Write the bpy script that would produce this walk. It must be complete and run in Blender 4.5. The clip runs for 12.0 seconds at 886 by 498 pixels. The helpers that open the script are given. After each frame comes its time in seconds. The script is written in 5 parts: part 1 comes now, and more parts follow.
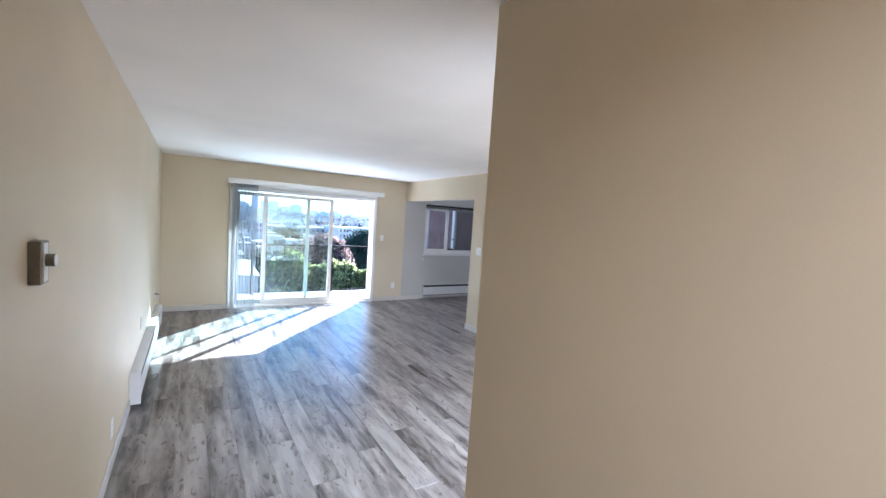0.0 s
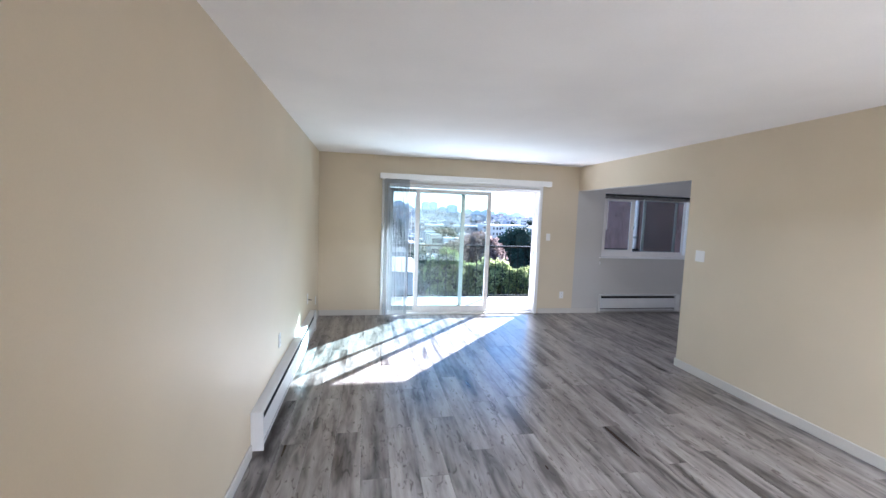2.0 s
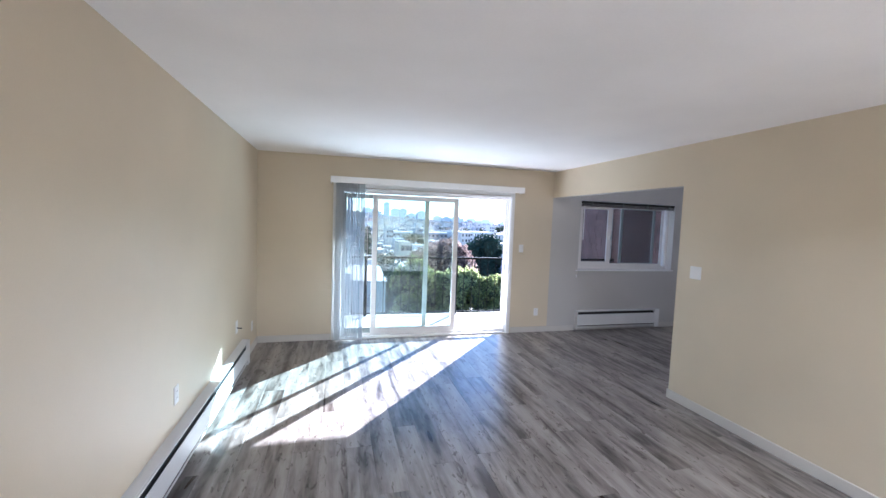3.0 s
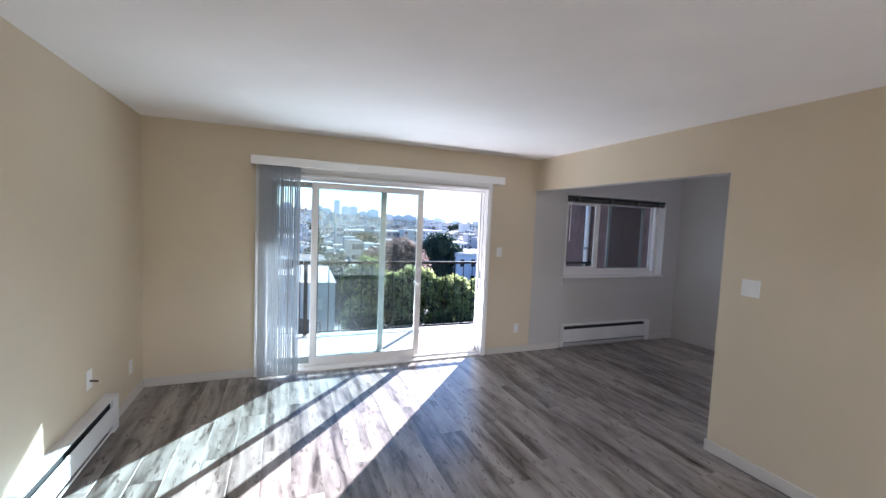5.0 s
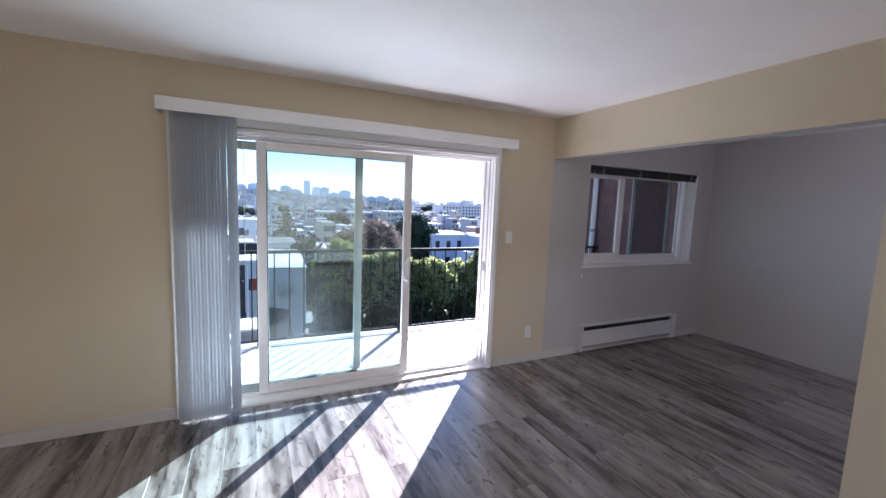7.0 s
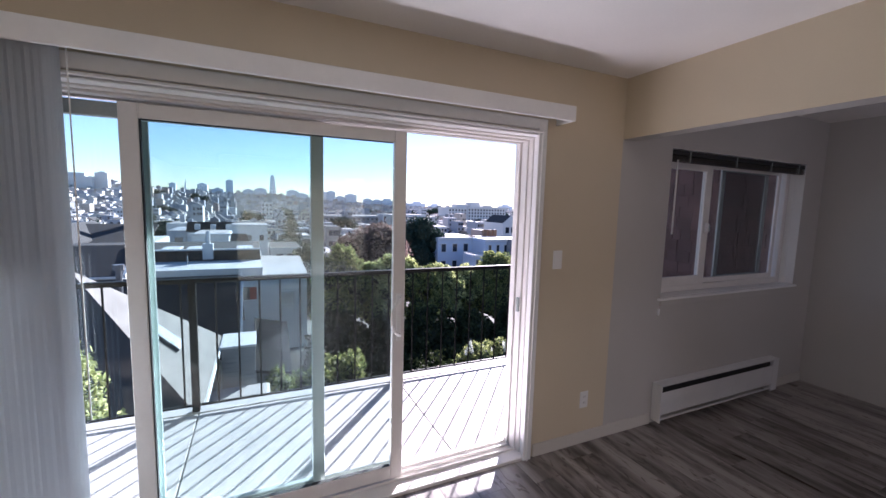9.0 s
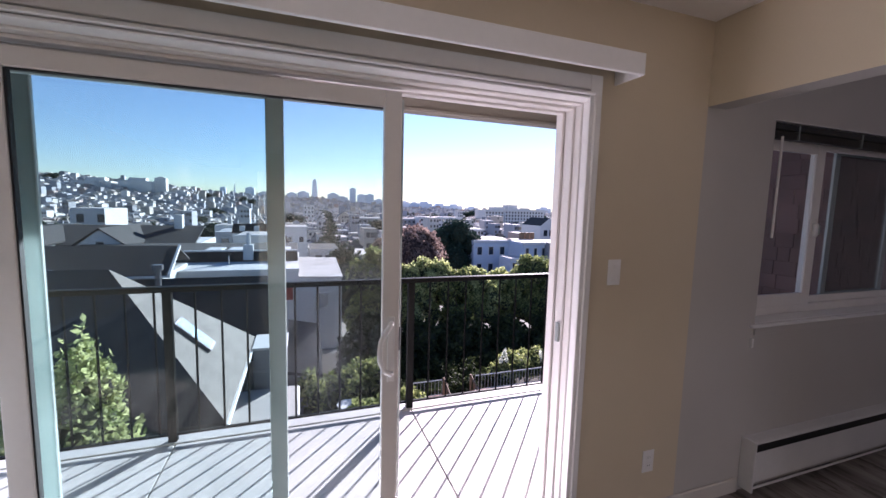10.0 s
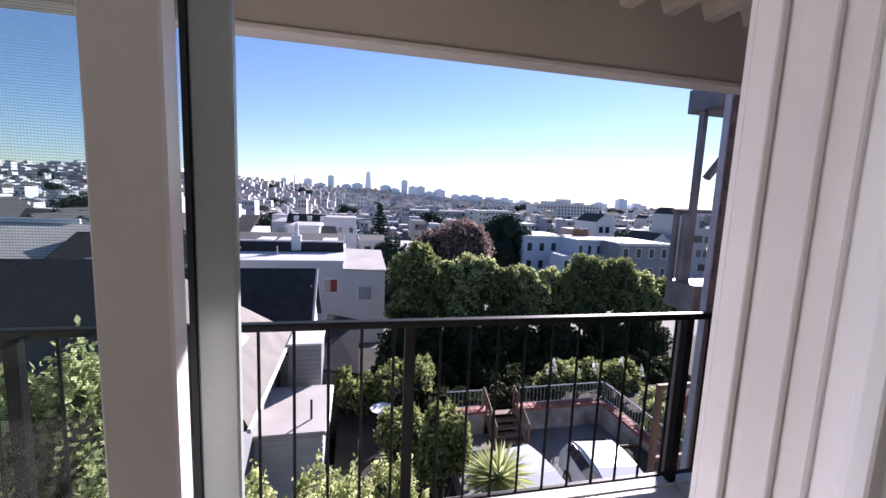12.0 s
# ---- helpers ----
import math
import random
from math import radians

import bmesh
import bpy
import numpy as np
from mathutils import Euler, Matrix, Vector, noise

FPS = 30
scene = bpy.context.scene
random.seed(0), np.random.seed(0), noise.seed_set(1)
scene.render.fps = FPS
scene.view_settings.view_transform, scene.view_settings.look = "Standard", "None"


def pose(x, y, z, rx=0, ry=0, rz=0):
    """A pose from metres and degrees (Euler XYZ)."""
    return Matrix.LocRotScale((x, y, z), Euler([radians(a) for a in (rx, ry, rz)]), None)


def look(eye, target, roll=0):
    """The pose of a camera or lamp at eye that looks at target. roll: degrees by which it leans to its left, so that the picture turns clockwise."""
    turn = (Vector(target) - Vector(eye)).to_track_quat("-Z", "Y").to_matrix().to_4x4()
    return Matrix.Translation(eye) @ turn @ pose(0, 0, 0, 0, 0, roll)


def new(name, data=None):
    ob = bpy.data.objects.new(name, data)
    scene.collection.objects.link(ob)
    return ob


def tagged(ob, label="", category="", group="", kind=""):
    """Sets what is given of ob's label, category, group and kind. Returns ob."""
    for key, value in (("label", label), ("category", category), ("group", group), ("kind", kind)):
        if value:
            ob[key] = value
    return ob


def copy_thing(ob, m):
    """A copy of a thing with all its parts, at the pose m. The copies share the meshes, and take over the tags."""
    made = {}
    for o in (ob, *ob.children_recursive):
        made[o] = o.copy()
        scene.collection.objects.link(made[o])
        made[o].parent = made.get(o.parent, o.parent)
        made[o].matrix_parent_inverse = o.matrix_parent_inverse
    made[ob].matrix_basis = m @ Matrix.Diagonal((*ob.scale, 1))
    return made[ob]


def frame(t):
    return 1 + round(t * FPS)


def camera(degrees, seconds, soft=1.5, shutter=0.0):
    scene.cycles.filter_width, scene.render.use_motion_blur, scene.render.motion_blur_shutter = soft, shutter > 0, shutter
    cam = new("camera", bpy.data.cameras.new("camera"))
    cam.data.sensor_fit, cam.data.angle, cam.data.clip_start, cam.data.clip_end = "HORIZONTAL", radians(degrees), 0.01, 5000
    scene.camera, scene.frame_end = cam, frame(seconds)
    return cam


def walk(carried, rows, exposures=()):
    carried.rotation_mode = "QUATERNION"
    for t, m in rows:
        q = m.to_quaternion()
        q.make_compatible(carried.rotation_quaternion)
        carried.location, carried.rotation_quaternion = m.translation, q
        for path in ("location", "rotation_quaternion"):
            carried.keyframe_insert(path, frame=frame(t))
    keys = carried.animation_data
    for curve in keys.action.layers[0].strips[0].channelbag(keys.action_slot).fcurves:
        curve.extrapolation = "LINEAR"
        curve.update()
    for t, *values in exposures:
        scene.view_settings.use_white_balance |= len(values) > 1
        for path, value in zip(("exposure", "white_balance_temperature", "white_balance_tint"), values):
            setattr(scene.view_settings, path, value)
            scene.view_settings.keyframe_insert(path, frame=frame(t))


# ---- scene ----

cam = camera(95.6, 12.0)
PATH = [
    (0, (0.272, 0.185, 1.63), (1.335, 1.874, 1.505), 3.7),
    (0.5, (0.36, 0.519, 1.602), (1.159, 2.348, 1.469), 3.5),
    (1, (0.395, 0.868, 1.606), (0.933, 2.788, 1.458), 2.8),
    (1.5, (0.554, 1.148, 1.607), (0.897, 3.111, 1.44), 2.2),
    (2, (0.586, 1.477, 1.589), (0.957, 3.434, 1.413), 2.1),
    (2.5, (0.701, 1.811, 1.615), (1.137, 3.756, 1.459), 2.0),
    (3, (0.827, 2.161, 1.626), (1.345, 4.088, 1.489), 2.1),
    (3.5, (0.854, 2.435, 1.592), (1.467, 4.335, 1.473), 2.2),
    (5.5, (1.109, 3.603, 1.61), (1.875, 5.444, 1.453), 2.4),
    (6, (1.18, 3.836, 1.598), (1.974, 5.662, 1.404), 2.4),
    (6.5, (1.261, 4.107, 1.582), (2.092, 5.914, 1.37), 2.3),
    (7, (1.27, 4.435, 1.562), (2.132, 6.225, 1.338), 2.2),
    (9, (1.811, 5.667, 1.578), (2.646, 7.472, 1.366), 1.55),
    (9.5, (2.025, 5.911, 1.555), (2.785, 7.75, 1.349), 1.4),
    (10, (2.166, 6.183, 1.535), (2.833, 8.057, 1.331), 1.5),
    (10.5, (2.311, 6.517, 1.563), (2.918, 8.41, 1.349), 1.6),
    (11, (2.522, 6.769, 1.566), (3.076, 8.677, 1.345), 2.0),
    (11.5, (2.636, 6.996, 1.555), (3.149, 8.915, 1.322), 2.4),
    (12, (2.701, 7.276, 1.580), (3.134, 9.213, 1.333), 2.4),
]
EXPOSURE = [(0.0, 3.6, 5050, 14), (1.5, 3.48, 5130, 15), (3.5, 3.25, 5200, 18), (5.5, 2.88, 5450, 20), (7.0, 2.68, 5450, 24), (9.0, 2.14, 5800, 29), (10.5, 1.88, 5980, 33), (12.0, 1.64, 5930, 28)]
SKY, SUNLIGHT, SOUTH_FILL, HALL, ALCOVE_FILL, DECK_BOUNCE = 0.050, 5.0, 30.0, 2.8, 1.8, 16.0
walk(cam, [(t, look(eye, target, roll)) for t, eye, target, roll in PATH], EXPOSURE)

# ---- world and sun ----
SUN_TO = Vector((0.657, 0.754, 0.410)).normalized()
world = bpy.data.worlds.new("world")
scene.world = world
world.use_nodes = True
wn = world.node_tree.nodes
sky = wn.new("ShaderNodeTexSky")
sky.sky_type = "NISHITA"
sky.sun_disc = False
sky.sun_elevation = math.asin(SUN_TO.z)
sky.sun_rotation = math.atan2(SUN_TO.x, SUN_TO.y)
sky.air_density, sky.dust_density, sky.ozone_density = 1.0, 0.02, 3.0
world.node_tree.links.new(sky.outputs[0], wn["Background"].inputs[0])
wn["Background"].inputs[1].default_value = SKY

sun = new("sun", bpy.data.lights.new("sun", "SUN"))
sun.data.energy, sun.data.angle, sun.data.color = SUNLIGHT, radians(0.53), (1.0, 0.93, 0.83)
sun.matrix_world = look((0, 0, 30), Vector((0, 0, 30)) - SUN_TO)



def area_lamp(name, at, target, w, h, watts, color=(0.86, 0.93, 1.0)):
    """An area lamp aimed at target: the hall light and the added fill lamps."""
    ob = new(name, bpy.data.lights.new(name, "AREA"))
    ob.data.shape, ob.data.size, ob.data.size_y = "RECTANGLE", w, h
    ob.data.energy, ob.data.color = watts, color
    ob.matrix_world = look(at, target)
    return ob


# Added fill: no source is seen or known in the room to the south.
area_lamp("kitchen_ceiling_lamp", (2.65, -0.1, 2.33), (2.65, -0.1001, 0.0), 1.2, 0.5, SOUTH_FILL, (0.93, 0.97, 1.0))
hall = area_lamp("hall_ceiling_lamp", (0.40, -0.60, 2.40), (0.4001, -0.60, 0.0), 0.8, 0.5, HALL, (1.0, 0.93, 0.84))
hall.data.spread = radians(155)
# Added fill, hidden behind the east wall, to brighten the alcove.
area_lamp("dining_opening_light", (4.55, 4.30, 1.6), (6.5, 5.7, 1.9), 0.8, 0.8, ALCOVE_FILL, (1.0, 0.98, 0.96))

# Added strip hidden behind the sill; stands in for light off the deck.
area_lamp("balcony_daylight", (2.0, 7.91, -0.06), (2.0, 5.2, 2.42), 1.9, 0.10, DECK_BOUNCE, (1.0, 0.94, 0.90))

# ---- materials ----


def links(mat):
    mat.use_nodes = True
    return mat.node_tree.nodes, mat.node_tree.links, mat.node_tree.nodes["Principled BSDF"]


def plain(name, color, rough=0.5, metal=0.0, spec=0.5):
    mat = bpy.data.materials.new(name)
    _, _, p = links(mat)
    p.inputs["Base Color"].default_value = (*color, 1)
    p.inputs["Roughness"].default_value = rough
    p.inputs["Metallic"].default_value = metal
    p.inputs["Specular IOR Level"].default_value = spec
    return mat


def mottled(name, dark, light, scale=3.0, rough=0.6, bump=0.1, fine=60.0, metal=0.0, stretch=(1, 1, 1), vary=0.0, spec=0.4, island=False):
    """Two tones mixed by broad and fine noise, with a fine relief; vary: how far whole objects (or islands) differ."""
    mat = bpy.data.materials.new(name)
    n, l, p = links(mat)
    tc = n.new("ShaderNodeTexCoord")
    mp = n.new("ShaderNodeMapping")
    mp.inputs["Scale"].default_value = stretch
    l.new(tc.outputs["Object"], mp.inputs["Vector"])
    broad, small = n.new("ShaderNodeTexNoise"), n.new("ShaderNodeTexNoise")
    broad.inputs["Scale"].default_value, small.inputs["Scale"].default_value = scale, fine
    broad.inputs["Detail"].default_value, small.inputs["Detail"].default_value = 4, 3
    for t in (broad, small):
        l.new(mp.outputs[0], t.inputs["Vector"])
    mix = n.new("ShaderNodeMath")
    mix.operation = "MULTIPLY_ADD"
    mix.inputs[1].default_value = 0.3
    l.new(small.outputs["Fac"], mix.inputs[0])
    l.new(broad.outputs["Fac"], mix.inputs[2])
    ramp = n.new("ShaderNodeValToRGB")
    ramp.color_ramp.elements[0].position, ramp.color_ramp.elements[1].position = 0.4, 0.9
    ramp.color_ramp.elements[0].color, ramp.color_ramp.elements[1].color = (*dark, 1), (*light, 1)
    l.new(mix.outputs[0], ramp.inputs[0])
    out = ramp.outputs[0]
    if vary:
        hsv = n.new("ShaderNodeHueSaturation")
        mr = n.new("ShaderNodeMapRange")
        mr.inputs["To Min"].default_value, mr.inputs["To Max"].default_value = 1 - vary, 1 + vary
        src = n.new("ShaderNodeNewGeometry").outputs["Random Per Island"] if island else n.new("ShaderNodeObjectInfo").outputs["Random"]
        l.new(src, mr.inputs["Value"])
        l.new(mr.outputs[0], hsv.inputs["Value"])
        l.new(out, hsv.inputs["Color"])
        out = hsv.outputs[0]
    l.new(out, p.inputs["Base Color"])
    if bump:
        b = n.new("ShaderNodeBump")
        b.inputs["Strength"].default_value, b.inputs["Distance"].default_value = bump, 0.004
        l.new(mix.outputs[0], b.inputs["Height"])
        l.new(b.outputs[0], p.inputs["Normal"])
    p.inputs["Roughness"].default_value = rough
    p.inputs["Metallic"].default_value = metal
    p.inputs["Specular IOR Level"].default_value = spec
    return mat


def scaled(c, k):
    return tuple(min(1, v * k) for v in c)


def paint(name, c, rough=0.6, bump=0.12, fine=180.0):
    return mottled(name, scaled(c, 0.95), scaled(c, 1.04), 1.3, rough, bump, fine)


CREAM, GREY, WHITE = (0.63, 0.54, 0.395), (0.51, 0.487, 0.455), (0.84, 0.83, 0.81)
m_cream = paint("cream_wall_paint", CREAM, 0.5, 0.16)
m_grey = paint("pale_grey_wall_paint", GREY, 0.4, 0.1)
m_ceiling = paint("white_ceiling_paint", (0.90, 0.865, 0.83), 0.75, 0.3, 90)
m_white = paint("white_gloss_paint", WHITE, 0.32, 0.05, 40)
m_base = mottled("cream_baseboard_paint", (0.55, 0.52, 0.47), (0.61, 0.575, 0.52), 1.3, 0.45, 0.05, 60)
m_vinyl = mottled("white_vinyl", (0.73, 0.70, 0.665), (0.80, 0.77, 0.735), 5, 0.3, 0.03, 60)
m_plate = plain("white_plastic", (0.80, 0.79, 0.77), 0.35)
m_dark = plain("dark_slot", (0.02, 0.02, 0.02), 0.7)
m_black = mottled("black_painted_metal", (0.004, 0.004, 0.004), (0.010, 0.010, 0.010), 6, 0.5, 0.05, 80, spec=0.12)
m_alu = mottled("grey_aluminium", (0.30, 0.335, 0.325), (0.40, 0.435, 0.42), 4, 0.45, 0.05, 120, metal=0.3)
m_green_edge = mottled("tinted_seal", (0.16, 0.27, 0.25), (0.24, 0.36, 0.33), 4, 0.35, 0.03, 60)
m_heater = mottled("white_enamel", (0.66, 0.65, 0.64), (0.74, 0.73, 0.71), 4, 0.35, 0.04, 60)
m_brass = mottled("champagne_metal", (0.11, 0.093, 0.07), (0.19, 0.165, 0.125), 10, 0.35, 0.05, 90, metal=0.7)
m_vane = mottled("grey_vinyl_vane", (0.66, 0.67, 0.69), (0.76, 0.77, 0.78), 3, 0.45, 0.05, 60)
_n, _l, _p = links(m_vane)
_t, _m = _n.new("ShaderNodeBsdfTranslucent"), _n.new("ShaderNodeMixShader")
_t.inputs[0].default_value = (0.90, 0.91, 0.92, 1)
_m.inputs[0].default_value = 0.6
_l.new(_p.outputs[0], _m.inputs[1])
_l.new(_t.outputs[0], _m.inputs[2])
_l.new(_m.outputs[0], _n["Material Output"].inputs[0])
m_deck = mottled("white_deck_coating", (0.45, 0.43, 0.425), (0.54, 0.515, 0.51), 1.5, 0.6, 0.25, 50)
m_soffit = mottled("tan_fascia_paint", (0.33, 0.295, 0.25), (0.40, 0.36, 0.31), 1.5, 0.6, 0.15, 60)


def glass_material(name, tint=(1, 1, 1), gloss=0.06):
    """Thin clear pane: mostly see-through, with a reflection that grows at grazing angles."""
    mat = bpy.data.materials.new(name)
    n, l, p = links(mat)
    n.remove(p)
    tr, gl, mix, fr = n.new("ShaderNodeBsdfTransparent"), n.new("ShaderNodeBsdfGlossy"), n.new("ShaderNodeMixShader"), n.new("ShaderNodeLayerWeight")
    power, lift = n.new("ShaderNodeMath"), n.new("ShaderNodeMath")
    power.operation, lift.operation = "POWER", "MULTIPLY_ADD"
    power.inputs[1].default_value, lift.inputs[1].default_value, lift.inputs[2].default_value = 4.5, 0.85, 0.042
    tr.inputs[0].default_value = (*tint, 1)
    gl.inputs["Roughness"].default_value = 0.0
    l.new(fr.outputs["Facing"], power.inputs[0])
    l.new(power.outputs[0], lift.inputs[0])
    l.new(lift.outputs[0], mix.inputs[0])
    l.new(tr.outputs[0], mix.inputs[1])
    l.new(gl.outputs[0], mix.inputs[2])
    l.new(mix.outputs[0], n["Material Output"].inputs[0])
    return mat


m_glass = glass_material("door_glass", (0.90, 0.975, 0.975))
m_glass_dark = glass_material("window_glass", (0.88, 0.91, 0.93))


def screen_material(name="insect_mesh", dense=1.0):
    """Fine insect mesh, partly see-through."""
    mat = bpy.data.materials.new(name)
    n, l, p = links(mat)
    p.inputs["Base Color"].default_value = (0.03, 0.03, 0.03, 1)
    p.inputs["Roughness"].default_value = 0.6
    tr, mix = n.new("ShaderNodeBsdfTransparent"), n.new("ShaderNodeMixShader")
    tc, both = n.new("ShaderNodeTexCoord"), n.new("ShaderNodeMath")
    both.operation = "MAXIMUM"
    for k, axis in enumerate("ZX"):
        wave, mr = n.new("ShaderNodeTexWave"), n.new("ShaderNodeMapRange")
        wave.bands_direction = axis
        wave.inputs["Scale"].default_value = 100
        l.new(tc.outputs["Object"], wave.inputs["Vector"])
        mr.inputs["From Min"].default_value, mr.inputs["To Min"].default_value = 0.45, 0.0
        mr.inputs["To Max"].default_value = (0.27, 0.17)[k] * dense
        l.new(wave.outputs["Fac"], mr.inputs["Value"])
        l.new(mr.outputs[0], both.inputs[k])
    l.new(both.outputs[0], mix.inputs[0])
    l.new(tr.outputs[0], mix.inputs[1])
    l.new(p.outputs[0], mix.inputs[2])
    l.new(mix.outputs[0], n["Material Output"].inputs[0])
    return mat


m_mesh = screen_material()
m_mesh_dense = screen_material("dark_insect_mesh", 4.2)


def plank_material():
    """Grey-brown printed wood: long streaks, darker smears and knots, a different cut for each plank."""
    mat = bpy.data.materials.new("grey_wood_plank")
    n, l, p = links(mat)
    tc, oi = n.new("ShaderNodeTexCoord"), n.new("ShaderNodeObjectInfo")
    off = n.new("ShaderNodeVectorMath")
    off.operation = "MULTIPLY_ADD"
    comb = n.new("ShaderNodeCombineXYZ")
    for i, k in enumerate((37.0, 91.0, 13.0)):
        m = n.new("ShaderNodeMath")
        m.operation = "MULTIPLY"
        m.inputs[1].default_value = k
        l.new(oi.outputs["Random"], m.inputs[0])
        l.new(m.outputs[0], comb.inputs[i])
    off.inputs[1].default_value = (1, 1, 1)
    l.new(tc.outputs["Object"], off.inputs[0])
    l.new(comb.outputs[0], off.inputs[2])

    def grain(sx, sy, scale, detail, distort=0.0):
        mp = n.new("ShaderNodeMapping")
        mp.inputs["Scale"].default_value = (sx, sy, 1)
        l.new(off.outputs[0], mp.inputs["Vector"])
        t = n.new("ShaderNodeTexNoise")
        t.inputs["Scale"].default_value, t.inputs["Detail"].default_value = scale, detail
        t.inputs["Distortion"].default_value = distort
        l.new(mp.outputs[0], t.inputs["Vector"])
        return t.outputs["Fac"]

    def ramp(src, *stops):
        r = n.new("ShaderNodeValToRGB")
        while len(r.color_ramp.elements) < len(stops):
            r.color_ramp.elements.new(0.5)
        for e, (pos, c) in zip(r.color_ramp.elements, stops):
            e.position, e.color = pos, (*c, 1)
        l.new(src, r.inputs[0])
        return r.outputs[0]

    def mul(a, b, k=1.0):
        m = n.new("ShaderNodeMix")
        m.data_type, m.blend_type = "RGBA", "MULTIPLY"
        m.inputs[0].default_value = k
        l.new(a, m.inputs[6])
        l.new(b, m.inputs[7])
        return m.outputs[2]

    streak = grain(10, 1.0, 0.85, 2.5, 0.5)
    cloud = grain(15, 3.2, 1.5, 3.5, 0.5)
    blend = n.new("ShaderNodeMath")
    blend.operation = "MULTIPLY_ADD"
    blend.inputs[1].default_value = 0.45
    l.new(cloud, blend.inputs[0])
    l.new(streak, blend.inputs[2])
    base = ramp(blend.outputs[0], (0.54, FLOOR_DARK), (0.64, scaled(FLOOR_MID, 0.68)), (0.72, FLOOR_MID), (0.90, FLOOR_LIGHT))
    knot = ramp(grain(13, 4.0, 1.5, 5, 1.8), (0.335, (0.34, 0.29, 0.26)), (0.41, (1, 1, 1)))
    fibre = ramp(grain(60, 2, 2.0, 3), (0.3, (0.90, 0.90, 0.90)), (0.7, (1.05, 1.05, 1.05)))
    col = mul(mul(base, knot, 0.9), fibre, 1.0)
    hsv = n.new("ShaderNodeHueSaturation")
    mr = n.new("ShaderNodeMapRange")
    mr.inputs["To Min"].default_value, mr.inputs["To Max"].default_value = 0.90, 1.12
    l.new(oi.outputs["Random"], mr.inputs["Value"])
    l.new(mr.outputs[0], hsv.inputs["Value"])
    l.new(col, hsv.inputs["Color"])
    l.new(hsv.outputs[0], p.inputs["Base Color"])
    rr = n.new("ShaderNodeMapRange")
    rr.inputs["To Min"].default_value, rr.inputs["To Max"].default_value = 0.24, 0.36
    l.new(streak, rr.inputs["Value"])
    l.new(rr.outputs[0], p.inputs["Roughness"])
    b = n.new("ShaderNodeBump")
    b.inputs["Strength"].default_value, b.inputs["Distance"].default_value = 0.12, 0.002
    p.inputs["Specular IOR Level"].default_value = 0.7
    l.new(grain(50, 2, 2.0, 3), b.inputs["Height"])
    l.new(b.outputs[0], p.inputs["Normal"])
    return mat


FLOOR_DARK, FLOOR_MID, FLOOR_LIGHT = (0.066, 0.050, 0.041), (0.245, 0.214, 0.190), (0.37, 0.335, 0.305)
m_plank = plank_material()

# ---- small builders ----


def mesh_of(name, bm, *mats):
    me = bpy.data.meshes.new(name)
    bm.normal_update()
    bm.to_mesh(me)
    bm.free()
    for m in mats:
        me.materials.append(m)
    return me


def part(name, bm, mat, parent=None, label="", kind="", at=None):
    """One mesh object from a bmesh. at: its origin, taken off the mesh's coordinates."""
    if at is not None:
        bmesh.ops.translate(bm, verts=bm.verts, vec=-Vector(at))
    mats = mat if isinstance(mat, (list, tuple)) else (mat,)
    ob = new(name, mesh_of(name, bm, *mats))
    if at is not None:
        ob.location = at
    if parent is not None:
        ob.parent = parent
        if at is not None:
            ob.location = Vector(at) - world_of(parent)
        else:
            ob.location = -world_of(parent)
    return tagged(ob, label=label, kind=kind)


def world_of(ob):
    p = Vector((0, 0, 0))
    while ob is not None:
        p += ob.location
        ob = ob.parent
    return p


def thing(name, at, label, category, group="", kind=""):
    """The Empty at a thing's base that parents its parts."""
    ob = new(name)
    ob.location = at
    ob.empty_display_size = 0.1
    return tagged(ob, label=label, category=category, group=group, kind=kind)


def box(x0, x1, y0, y1, z0, z1, bevel=0.0, bm=None, seg=1, mat=0):
    own = bmesh.new()
    bmesh.ops.create_cube(own, size=1)
    bmesh.ops.scale(own, verts=own.verts, vec=(x1 - x0, y1 - y0, z1 - z0))
    bmesh.ops.translate(own, verts=own.verts, vec=((x0 + x1) / 2, (y0 + y1) / 2, (z0 + z1) / 2))
    if bevel:
        bmesh.ops.bevel(own, geom=own.edges, offset=bevel, segments=seg, affect="EDGES", profile=0.5)
    if mat:
        for f in own.faces:
            f.material_index = mat
    if bm is None:
        return own
    join(bm, own)
    return bm


def join(bm, own):
    me = bpy.data.meshes.new("tmp")
    own.to_mesh(me)
    own.free()
    bm.from_mesh(me)
    bpy.data.meshes.remove(me)


def tube(a, b, r, n=8, r2=None, bm=None, caps=True):
    """A round bar from a to b."""
    bm = bm or bmesh.new()
    a, b = Vector(a), Vector(b)
    own = bmesh.new()
    bmesh.ops.create_cone(own, cap_ends=caps, segments=n, radius1=r, radius2=r if r2 is None else r2, depth=(b - a).length)
    m = Matrix.Translation((a + b) / 2) @ (b - a).to_track_quat("Z", "Y").to_matrix().to_4x4()
    bmesh.ops.transform(own, matrix=m, verts=own.verts)
    join(bm, own)
    return bm


def frame_rect(x0, x1, z0, z1, w, y0, y1, wt=None, wb=None, bevel=0.003):
    """An upright rectangular frame in the plane of x and z."""
    wt, wb = wt or w, wb or w
    bm = box(x0, x0 + w, y0, y1, z0, z1, bevel)
    box(x1 - w, x1, y0, y1, z0, z1, bevel, bm)
    box(x0 + w, x1 - w, y0 + 0.001, y1 - 0.001, z1 - wt, z1, bevel, bm)
    box(x0 + w, x1 - w, y0 + 0.001, y1 - 0.001, z0, z0 + wb, bevel, bm)
    return bm


